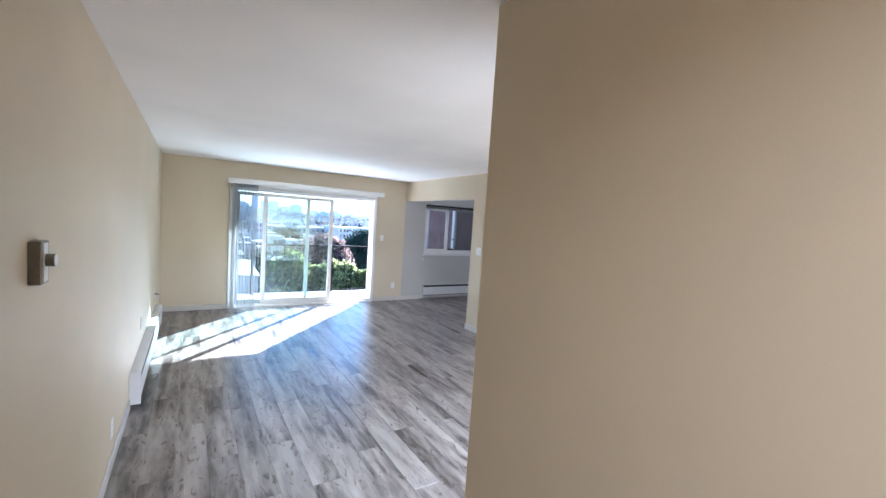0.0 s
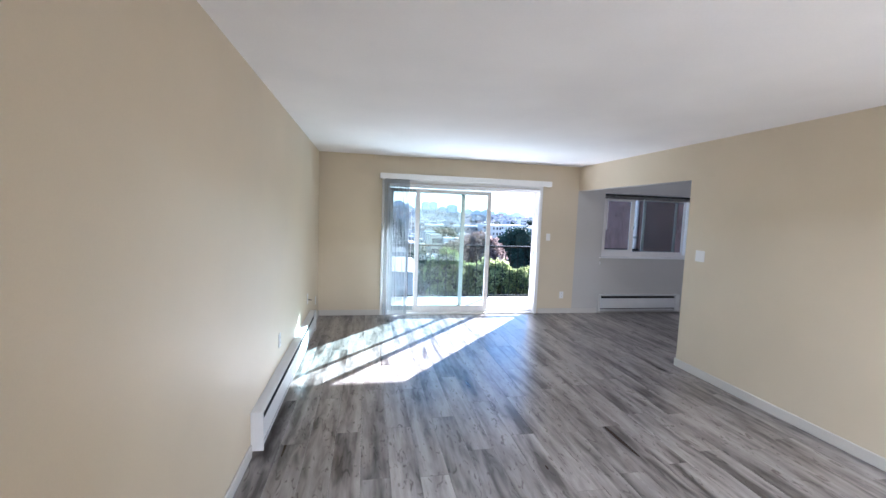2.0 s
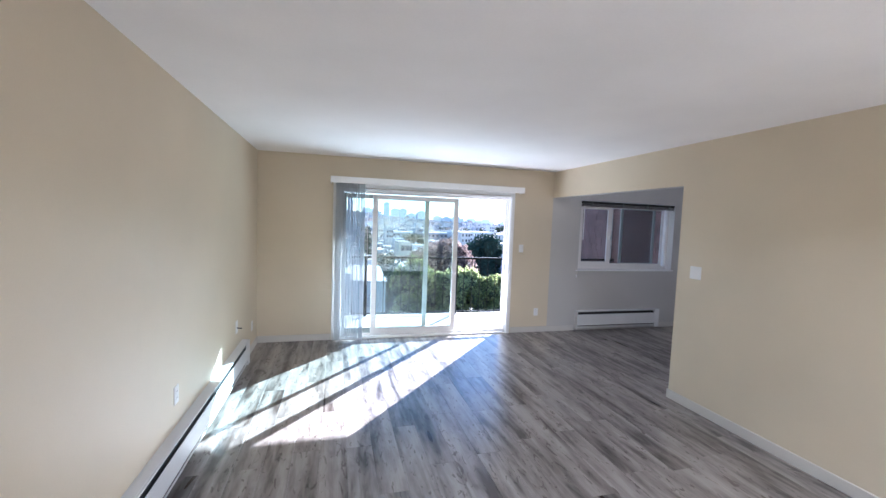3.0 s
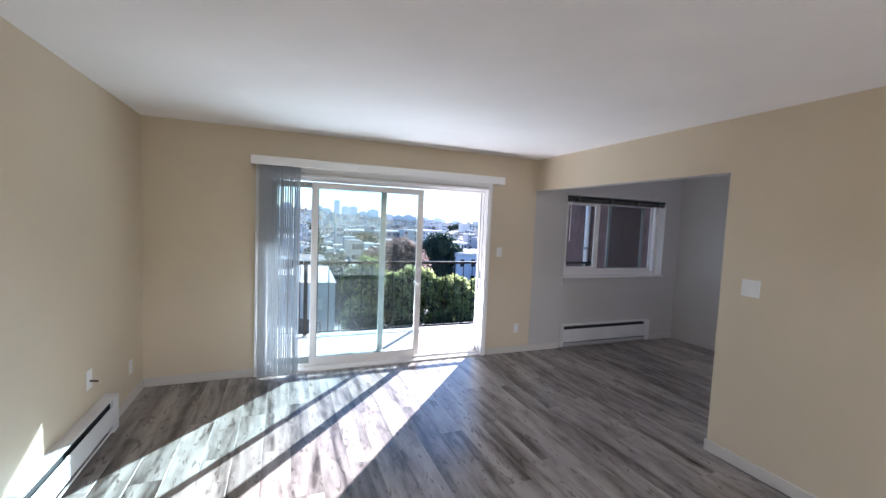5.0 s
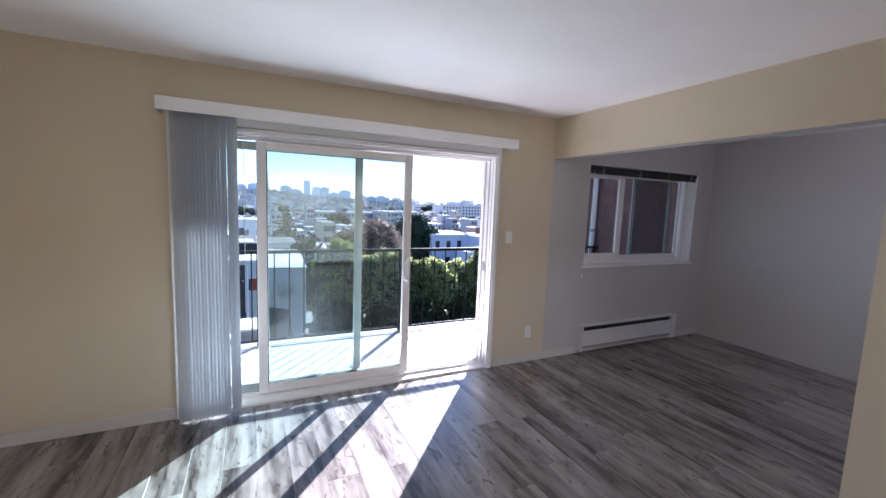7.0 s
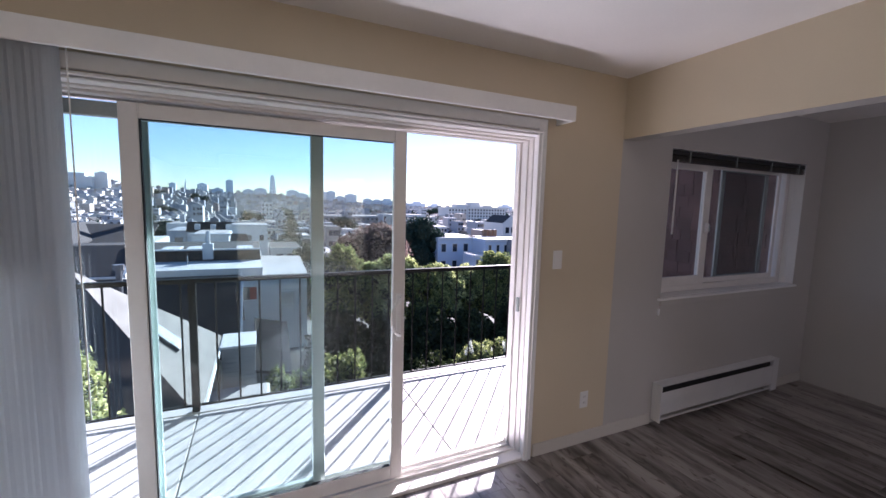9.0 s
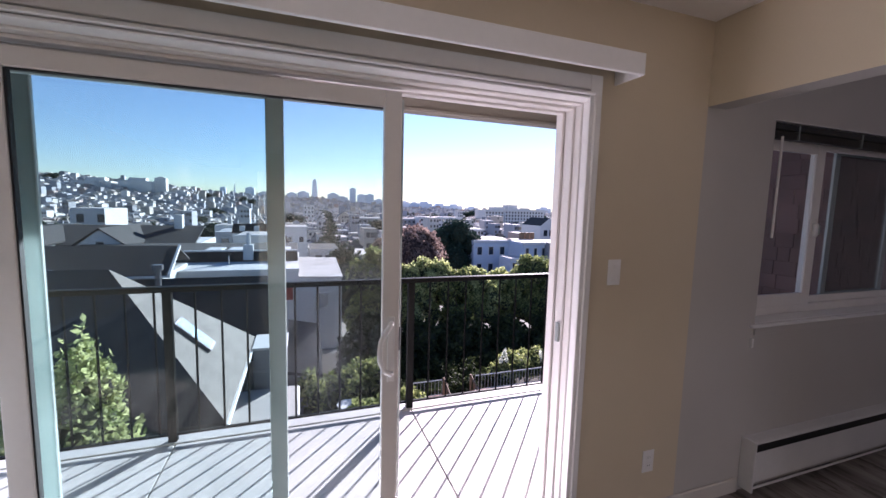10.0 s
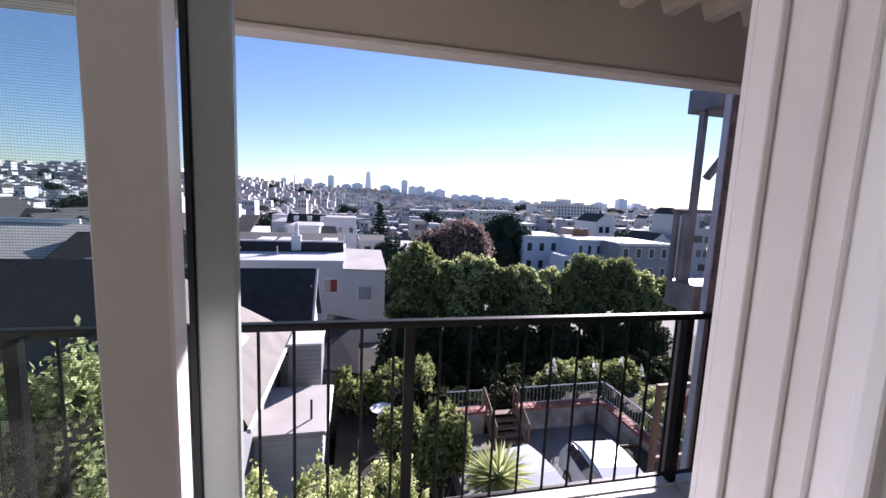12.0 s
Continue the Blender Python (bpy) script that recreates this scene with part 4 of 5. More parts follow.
# dark-roofed house behind it
nav = thing("dark_roofed_house", (-6, 26, -8.2), "white-sided house with a dark shingled gable roof", "house")
part("roof_slope", slab([(-13, 26, -1.77), (1.08, 26, -1.77), (1.08, 23.2, -4.6), (-13, 23.2, -4.6)]), m_roof_dark, nav)
part("roof_slope", slab([(1.08, 26, -1.77), (-13, 26, -1.77), (-13, 28.9, -4.6), (1.08, 28.9, -4.6)]), m_roof_dark, nav)
gw = bmesh.new()
quad = [(0.88, 23.5, -8.2), (0.88, 28.6, -8.2), (0.88, 28.6, -4.4), (0.88, 26, -1.95), (0.88, 23.5, -4.4)]
vs = [gw.verts.new(p) for p in quad] + [gw.verts.new((p[0] - 0.2, p[1], p[2])) for p in quad]
gw.faces.new(vs[:5])
gw.faces.new(vs[5:][::-1])
for i in range(5):
    j = (i + 1) % 5
    gw.faces.new((vs[i], vs[i + 5], vs[j + 5], vs[j]))
bmesh.ops.recalc_face_normals(gw, faces=gw.faces)
part("gable_wall", gw, m_siding, nav)
clap_wall(nav, "wall", -13, 0.86, 23.5, 28.6, -8.2, -4.5, m_siding)
part("bargeboard", slab([(1.05, 26, -1.72), (1.14, 26, -1.72), (1.14, 23.15, -4.6), (1.05, 23.15, -4.6)], 0.18), m_trim_out, nav)
for z in (-3.6, -5.9):
    w = part("window", box(0.88, 0.93, 25.3, 26.3, z, z + 1.2, 0.01), m_trim_out, nav)
    part("pane", box(0.93, 0.94, 25.4, 26.2, z + 0.1, z + 1.1), m_pane_dark, w)

# low outbuildings in the yard
shed = thing("flat_roofed_shed", (0.9, 19.6, -8), "low pale shed with a pinkish flat roof", "shed")
part("roof", box(-0.05, 2.0, 18.2, 21.1, -5.12, -5.0, 0.02), m_roof_flat, shed)
part("gutter", box(1.96, 2.08, 18.2, 21.1, -5.16, -5.02, 0.02), m_trim_out, shed)
clap_wall(shed, "wall", 0.0, 1.9, 18.35, 21.0, -8.1, -5.12, m_siding)
part("flue", tube((1.55, 18.9, -5.0), (1.55, 18.9, -4.4), 0.035, 8), m_dark, shed)
low = thing("annexe", (1.1, 21.8, -8), "grey two-level annexe with dark low roof", "annexe")
clap_wall(low, "wall", 0.55, 1.62, 21.4, 23.0, -8.1, -3.68, m_siding_grey)
part("cap", box(0.5, 1.67, 21.35, 23.0, -3.68, -3.6, 0.01), m_trim_out, low)
part("lower_wall", box(1.62, 2.9, 22.5, 25.0, -8.1, -5.2), m_siding_grey, low)
part("low_roof", slab([(1.6, 25.0, -3.6), (2.95, 25.0, -3.9), (2.95, 22.4, -5.25), (1.6, 22.4, -5.0)]), m_roof_dark, low)

# white house with the window, and long dark roof behind
wh = thing("white_house", (0.4, 36, -9), "white clapboard house with a lower wing and curtained window", "house")
clap_wall(wh, "wall", -14, 2.0, 34.0, 44.0, -9.5, -2.72, m_siding)
clap_wall(wh, "wing_wall", 2.02, 4.75, 34.02, 39.0, -9.5, -3.25, m_siding)
part("wing_roof", slab([(2.0, 33.9, -3.2), (4.85, 33.9, -3.3), (4.85, 40, -2.75), (2.0, 40, -2.65)], 0.1), m_roof_flat, wh)
part("parapet", box(-14, 2.05, 33.93, 34.0, -2.86, -2.68, 0.01), m_trim_out, wh)
out_window(wh, 0.75, 1.75, -4.85, -3.85, 33.98)
w = out_window(wh, 2.95, 3.95, -5.4, -4.35, 33.98)
part("blind", box(3.04, 3.86, 33.955, 33.965, -5.3, -4.45), m_vane, w)
part("curtain", box(1.25, 1.65, 33.95, 33.96, -4.76, -3.94), mottled("red_curtain", (0.2, 0.03, 0.02), (0.4, 0.08, 0.06), 4, 0.8), wh)
part("upper_roof", slab([(-14, 38.4, -2.0), (1.9, 38.4, -2.0), (2.0, 38.0, -3.3), (-14, 38.0, -3.3)], 0.1), m_roof_dark, wh)
part("lower_roof", box(-14, 2.0, 34.05, 38.0, -3.0, -2.9), m_roof_dark, wh)
part("flat_roof", box(-14, 1.9, 38.5, 46.0, -2.3, -2.05, 0.02), m_roof_dark, wh)
for x in (-4.4, -2.9, 0.3):
    part("roof_panel", box(x, x + 1.1, 39.2, 41.2, -2.05, -1.95, 0.01), m_trim_out, wh)
part("roof_edge", box(-14, 1.95, 38.3, 38.5, -2.0, -1.9, 0.01), m_trim_out, wh)
ch = part("chimney", box(-1.75, -1.1, 38.0, 38.6, -2.6, -1.5, 0.02), m_siding, wh)
part("chimney_pot", tube((-1.42, 38.3, -1.5), (-1.42, 38.3, -0.62), 0.17, 10, 0.13), m_siding, ch)
part("vent_pipe", tube((-2.45, 36.5, -3.2), (-2.45, 36.5, -2.1), 0.04, 6), m_white_metal, wh)

bigr = thing("long_roofed_house", (-8, 33, -9), "house with a long dark shingled roof and white end board", "house")
part("roof_slope", slab([(-12.7, 34, -1.12), (-4.75, 34, -1.12), (-4.55, 31, -2.40), (-12.7, 31, -2.40)]), m_roof_dark, bigr)
part("rear_slope", slab([(-4.75, 34, -1.12), (-12.7, 34, -1.12), (-12.7, 36.5, -2.2), (-4.75, 36.5, -2.2)]), m_roof_dark, bigr)
clap_wall(bigr, "wall", -12.7, -4.85, 31.2, 36.3, -9, -2.50, m_siding)
part("end_board", slab([(-4.74, 34, -1.05), (-4.62, 34, -1.05), (-4.42, 30.95, -2.36), (-4.54, 30.95, -2.36)], 0.2), m_trim_out, bigr)
part("gutter", box(-12.7, -4.5, 30.9, 30.99, -2.55, -2.44, 0.02), m_trim_out, bigr)
tanr = thing("tan_roofed_house", (-18, 34, -9), "house with a broad sunlit tan shingled roof", "house")
part("roof_slope", slab([(-12.75, 36.5, -0.95), (-25, 37.5, -0.75), (-25, 31, -2.3), (-12.75, 31, -2.42)]), m_roof_tan, tanr)
clap_wall(tanr, "wall", -24.8, -12.8, 31.2, 37, -9, -2.50, m_siding)
part("roof_edge", box(-24.9, -14.2, 36.9, 37.1, -0.95, -0.62, 0.02), m_trim_out, tanr)


def gabled(x0, x1, y0, y1, zw, zr, label, roof=m_roof_dark, wall=m_siding):
    """Ridge along y: gable towards the viewer."""
    h = thing("gabled_house", ((x0 + x1) / 2, (y0 + y1) / 2, -10), label, "house", "gabled houses up the street")
    xm = (x0 + x1) / 2
    part("roof_slope", slab([(xm, y0 - 0.2, zr), (x0 - 0.3, y0 - 0.2, zw), (x0 - 0.3, y1, zw), (xm, y1, zr)]), roof, h)
    part("roof_slope", slab([(xm, y0 - 0.2, zr), (xm, y1, zr), (x1 + 0.3, y1, zw), (x1 + 0.3, y0 - 0.2, zw)]), roof, h)
    bm = bmesh.new()
    f = [(x0, y0, -12), (x1, y0, -12), (x1, y0, zw), (xm, y0, zr - 0.1), (x0, y0, zw)]
    a = [bm.verts.new(p) for p in f]
    b = [bm.verts.new((p[0], y1, p[2])) for p in f]
    bm.faces.new(a)
    bm.faces.new(b[::-1])
    for i in range(5):
        j = (i + 1) % 5
        bm.faces.new((a[i], b[i], b[j], a[j]))
    bmesh.ops.recalc_face_normals(bm, faces=bm.faces)
    part("wall", bm, wall, h)
    out_window(h, xm - 0.35, xm + 0.35, zw - 0.5, zw + 0.35, y0)
    return h


gabled(-14.3, -11.3, 45, 56, -2.1, -0.75, "white gabled house with dark roof")
gabled(-20.2, -17.0, 45, 56, -2.1, -0.9, "white gabled house with dark roof")
gabled(-31, -27, 42, 54, -1.6, 0.1, "white gabled house with dark roof")
gabled(-22.9, -21.2, 45, 52, -2.1, -0.9, "small white gabled dormer house with dark roof")
gabled(-24.3, -22.9, 50.5, 57, -1.5, -0.7, "small white gabled dormer house with dark roof")
long_r = thing("dark_roofed_terrace", (-18, 50, -12), "terrace with a long dark roof", "house")
part("roof_slope", slab([(-30, 53, -0.9), (-7, 53, -0.9), (-7, 48, -2.4), (-30, 48, -2.4)]), m_roof_dark, long_r)
clap_wall(long_r, "wall", -30, -7, 48.3, 58, -12, -2.45, m_siding)
part("chimney", box(-9.5, -8.8, 52, 52.8, -2, 0.2, 0.02), m_siding, long_r)


# ---- flat-roofed houses right of the trees ----
def flat_house(x0, x1, y0, y1, top, wall, label, cols, zs, cornice=0.35, ww=1.1, wh_=1.6, name="flat_roofed_house", group="flat-roofed houses beyond the trees"):
    h = thing(name, ((x0 + x1) / 2, (y0 + y1) / 2, land(x0, y0)), label, "house", group)
    part("wall", box(x0, x1, y0, y1, land(x0, y0) - 3, top), wall, h)
    part("cornice", box(x0 - 0.2, x1 + 0.2, y0 - 0.25, y0 - 0.001, top - cornice, top + 0.1, 0.04), m_trim_out, h)
    part("roof", box(x0 + 0.2, x1 - 0.2, y0 + 0.2, y1 - 0.2, top, top + 0.06), m_roof_flat, h)
    for z in zs:
        for i in range(cols):
            cx = x0 + (x1 - x0) * (i + 0.5) / cols
            out_window(h, cx - ww / 2, cx + ww / 2, z, z + wh_, y0, w=0.12)
    return h


flat_house(30.6, 39.4, 70, 80, -4.0, m_siding_blue, "pale blue flat-roofed house", 4, (-6.6, -9.6))
flat_house(33.5, 36.5, 62, 66, -6.2, m_siding_blue, "small blue addition with flat roof", 2, (-8.4,))
flat_house(37.4, 43.8, 65, 74, -4.0, m_siding_blue, "pale blue flat-roofed house with tall windows", 4, (-6.4, -9.3), ww=0.8)
flat_house(41.6, 50.6, 60, 70, -3.9, m_siding_grey, "grey flat-roofed house with white window frames", 4, (-6.2, -9.2), ww=1.0)
for i in range(3):
    tube_x = 41 + i * 1.1
    c = thing("roof_chimney", (tube_x, 72, -4.0), "short brown chimney stack on a flat roof", "chimney", "chimneys on the flat roofs")
    part("stack", box(tube_x, tube_x + 0.7, 72, 72.7, -4.0, -2.7, 0.03), m_wood, c)

m_inst = mottled("cream_stone_facade", (0.55, 0.54, 0.525), (0.63, 0.62, 0.605), 0.05, 0.7, 0.0, 1)
MID = "flat-roofed houses beyond the near roofs"
flat_house(-3.9, -0.8, 50, 56, -1.72, m_siding, "low white flat-roofed house behind the dark roofs", 1, (-3.6,), 0.12, 0.8, 0.8, group=MID)
flat_house(-1.5, 3.0, 66, 72, -1.68, m_siding, "white flat-roofed house with small windows", 3, (-3.9,), 0.15, 0.8, 1.0, group=MID)
pitched = thing("dark_roofed_house", (0.2, 51, -12), "low white house with a dark pitched roof", "house")
part("roof_slope", slab([(-0.75, 52.5, -1.85), (0.7, 52.5, -1.85), (1.2, 50, -2.95), (-0.75, 50, -2.95)]), m_roof_dark, pitched)
clap_wall(pitched, "wall", -0.74, 1.1, 50.2, 55, -12, -3.08, m_siding)
long_dark = thing("dark_roofed_terrace", (-2.3, 75, -14), "white terrace with a long dark mansard roof", "house")
part("roof_slope", slab([(-7.6, 75.2, -1.7), (3.1, 75.2, -1.7), (3.2, 74, -3.0), (-7.7, 74, -3.0)]), m_roof_dark, long_dark)
part("wall", box(-7.6, 3.1, 74.2, 80, -16, -3.1), m_siding, long_dark)
for k in range(5):
    part("dormer_window", box(-6.6 + k * 2.0, -5.9 + k * 2.0, 74.02, 74.6, -2.8, -2.0, 0.02), m_trim_out, long_dark)
flat_house(37, 79, 270, 284, -6.2, m_siding_grey, "long pale two-storey works building with a window row", 14, (-9.4, -13.0), 0.8, 2.0, 1.8, name="works_building", group="long works buildings in the town")
flat_house(75.4, 105, 258, 272, -4.6, m_siding, "long white banded works building", 12, (-7.4, -10.4), 0.8, 2.0, 1.5, name="works_building", group="long works buildings in the town")
flat_house(5, 15, 420, 440, 1.0, m_inst, "tall white windowed block in the town", 3, (-3, -7, -11), 0.8, 1.4, 2.0, name="town_block", group="tall blocks in the town")

# large institution with rows of windows
inst = thing("large_institution", (254, 470, -28), "large cream many-windowed building of seven storeys", "building")
pane_me = None
for k, (x0, x1, y0, top) in enumerate(((214, 240, 452, 0.5), (240, 296, 450, 1.3))):
    part("wall", box(x0, x1, y0, y0 + 30, -40, top), m_inst, inst)
    part("cornice", box(x0 - 0.6, x1 + 0.6, y0 - 0.7, y0 - 0.01, top - 1.2, top + 0.6), m_trim_out, inst)
    for f in range(7):
        for i in range(int((x1 - x0) / 4.2)):
            if pane_me is None:
                pane_me = mesh_of("window", box(-0.95, 0.95, -0.12, 0, 0, 2.2), m_pane_dark)
            w = new("window", pane_me)
            w.parent = inst
            w.location = Vector((x0 + 2.4 + i * 4.2, y0 - 0.01, top - 4.6 - f * 3.9)) - inst.location
for x0, x1, top in ((230, 246, 4.5), (250, 264, 7.5), (268, 282, 4.0)):
    part("roof_storey", box(x0, x1, 462, 476, 0, top), m_inst, inst)

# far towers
# Pale bluish tones: distance haze put into the towers' base colour.
m_tower_hazy = mottled("hazy_blue_tower", (0.56, 0.63, 0.72), (0.64, 0.70, 0.78), 0.02, 0.6, 0.0, 0.3)
m_tower_hazy_pale = mottled("hazy_pale_tower", (0.72, 0.76, 0.82), (0.78, 0.81, 0.85), 0.02, 0.6, 0.0, 0.3)


def tower(x, y, w, top, mat=m_tower_hazy, taper=1.0, label="distant office tower on the skyline, colour paled for haze"):
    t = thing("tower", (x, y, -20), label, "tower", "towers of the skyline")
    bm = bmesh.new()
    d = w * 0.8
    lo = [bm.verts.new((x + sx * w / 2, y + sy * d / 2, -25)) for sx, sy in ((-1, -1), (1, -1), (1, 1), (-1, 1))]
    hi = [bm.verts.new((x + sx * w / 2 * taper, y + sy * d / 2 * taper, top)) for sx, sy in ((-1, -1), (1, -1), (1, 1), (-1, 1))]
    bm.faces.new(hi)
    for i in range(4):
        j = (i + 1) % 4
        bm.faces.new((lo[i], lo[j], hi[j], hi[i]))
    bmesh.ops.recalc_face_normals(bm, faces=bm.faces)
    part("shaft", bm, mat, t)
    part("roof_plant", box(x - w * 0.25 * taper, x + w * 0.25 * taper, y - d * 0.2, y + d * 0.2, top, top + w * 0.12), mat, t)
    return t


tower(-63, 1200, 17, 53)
tower(-124, 1200, 22, 41, m_tower_hazy_pale)
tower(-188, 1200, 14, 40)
tower(-161, 1200, 14, 53, m_tower_hazy_pale, 0.06, "thin pointed white tower on the skyline, colour paled for haze")
tower(40, 1200, 24, 69, m_tower_hazy_pale, 0.42, "tall tapering tower on the skyline, colour paled for haze")
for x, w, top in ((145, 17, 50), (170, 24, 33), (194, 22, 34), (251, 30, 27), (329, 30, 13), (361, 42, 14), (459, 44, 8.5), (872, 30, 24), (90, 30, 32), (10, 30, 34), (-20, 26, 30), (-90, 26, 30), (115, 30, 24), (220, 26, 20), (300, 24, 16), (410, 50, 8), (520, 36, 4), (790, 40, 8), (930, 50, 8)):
    tower(x, 1200, w, top, m_tower_hazy if int(w) % 4 else m_tower_hazy_pale)
for x, w, top in ((-418, 34, 20), (-352, 26, 20), (-264, 44, 26), (-215, 40, 28), (-188, 14, 34), (-310, 30, 17), (-240, 30, 18), (-470, 40, 18), (-165, 22, 15), (-540, 50, 18)):
    tower(x, 700, w, top, m_inst, 1.0, "distant cream apartment block on the hill")

# trees between the far houses
rng = np.random.default_rng(77)
for k in range(60):
    yy = 95 + 700 * (k / 60.0) ** 1.4
    xx = float(rng.uniform(-0.85, 0.75)) * yy
    zz = land(xx, yy)
    rr = float(rng.uniform(3, 5.5)) * (1 + yy / 700)
    bl = [((xx + float(rng.uniform(-1, 1)) * rr, yy + float(rng.uniform(-1, 1)) * rr, zz + 5 + rr * float(rng.uniform(0.2, 0.8))), (rr * 0.6, rr * 0.6, rr * 0.5)) for _ in range(6)]
    t = thing("far_tree", (xx, yy, zz), "dark tree clump among the far houses", "tree", "trees among the far houses")
    v, f = leaf_cloud(rng, bl, 1300, rr * 0.07)
    o = new("crown", mesh_arrays("crown", v, f, m_leaf_dark))
    o.parent = t
    o.location = -t.location
    part("trunk", tube((xx, yy, zz - 2), (xx, yy, zz + rr), rr * 0.08, 6), m_bark, t)
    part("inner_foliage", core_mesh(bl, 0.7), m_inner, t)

# ---- the yard ----
YARD = -6.02
structure("yard_paving", box(5.6, 11.4, 11.0, 19.0, -8.5, YARD), m_asphalt)
structure("garden_soil", box(-20, 30, 9.6, 32, -8.9, -7.93), m_soil)
structure("garden_bank", prism([(2.2, 12.0), (5.6, 12.0), (5.6, 21.0), (2.2, 24.0)], -8.2, -6.6), m_soil)
structure("garden_bank_far", box(5.6, 18, 19.35, 21.3, -8.2, -5.95), m_soil)
rw = tagged(new("retaining_wall"), "stained stucco retaining wall with red brick coping", "wall", kind="structure")
rw.location = (9, 19, YARD)
part("wall_face", box(5.6, 6.95, 19.0, 19.3, YARD - 1, -5.32), m_stucco, rw)
part("wall_face", box(8.1, 11.5, 19.0, 19.3, YARD - 1, -5.32), m_stucco, rw)
part("side_face", box(11.22, 11.5, 11.0, 18.998, YARD - 1, -5.32), m_stucco, rw)
brick_me = mesh_of("coping_brick", box(-0.10, 0.10, -0.18, 0.18, 0, 0.10, 0.012), m_coping)
for i in range(7):
    b = new("coping_brick", brick_me)
    b.parent, b.location = rw, Vector((5.72 + i * 0.21, 19.15, -5.32)) - rw.location
for i in range(15):
    b = new("coping_brick", brick_me)
    b.parent, b.location = rw, Vector((8.22 + i * 0.21, 19.15, -5.32)) - rw.location
brick_side = mesh_of("coping_brick", box(-0.18, 0.18, -0.10, 0.10, 0, 0.10, 0.012), m_coping)
for i in range(34):
    b = new("coping_brick", brick_side)
    b.parent, b.location = rw, Vector((11.36, 18.86 - i * 0.21, -5.32)) - rw.location


def yard_rail(a, b, label="white painted metal yard railing"):
    a, b = Vector(a), Vector(b)
    t = thing("yard_railing", a, label, "railing", "railings on the retaining wall")
    up = Vector((0, 0, 0.62))
    part("top_bar", tube(a + up, b + up, 0.022, 8), m_white_metal, t)
    part("bottom_bar", tube(a + up * 0.12, b + up * 0.12, 0.015, 8), m_white_metal, t)
    n = int((b - a).length / 0.13)
    me = mesh_of("bar", tube((0, 0, 0.07), (0, 0, 0.62), 0.007, 6), m_white_metal)
    for i in range(n + 1):
        o = new("bar", me)
        o.parent, o.location = t, (b - a) * (i / n)
    return t


yard_rail((5.7, 19.2, -5.22), (6.9, 19.2, -5.22))
yard_rail((8.2, 19.2, -5.22), (11.38, 19.2, -5.22))
yard_rail((11.40, 19.1, -5.22), (11.40, 13.5, -5.22))
st = thing("wooden_stair", (7.5, 18.9, YARD), "short weathered brown wooden stair with railing", "stair")
for i in range(5):
    z = YARD + 0.13 * (i + 1)
    part("tread", box(7.02, 8.04, 18.1 + i * 0.22, 18.36 + i * 0.22, z - 0.03, z, 0.004), m_wood, st)
for x in (7.0, 8.06):
    part("stringer", slab([(x - 0.03, 18.0, YARD + 0.05), (x + 0.03, 18.0, YARD + 0.05), (x + 0.03, 19.2, -5.3), (x - 0.03, 19.2, -5.3)], 0.16), m_wood, st)
    part("handrail", tube((x, 18.0, YARD + 0.8), (x, 19.3, -4.6), 0.035, 6), m_wood, st)
    for q in range(5):
        part("rail_post", box(x - 0.03, x + 0.03, 18.0 + q * 0.32, 18.06 + q * 0.32, YARD + 0.05 + q * 0.16, YARD + 0.8 + q * 0.16), m_wood, st)


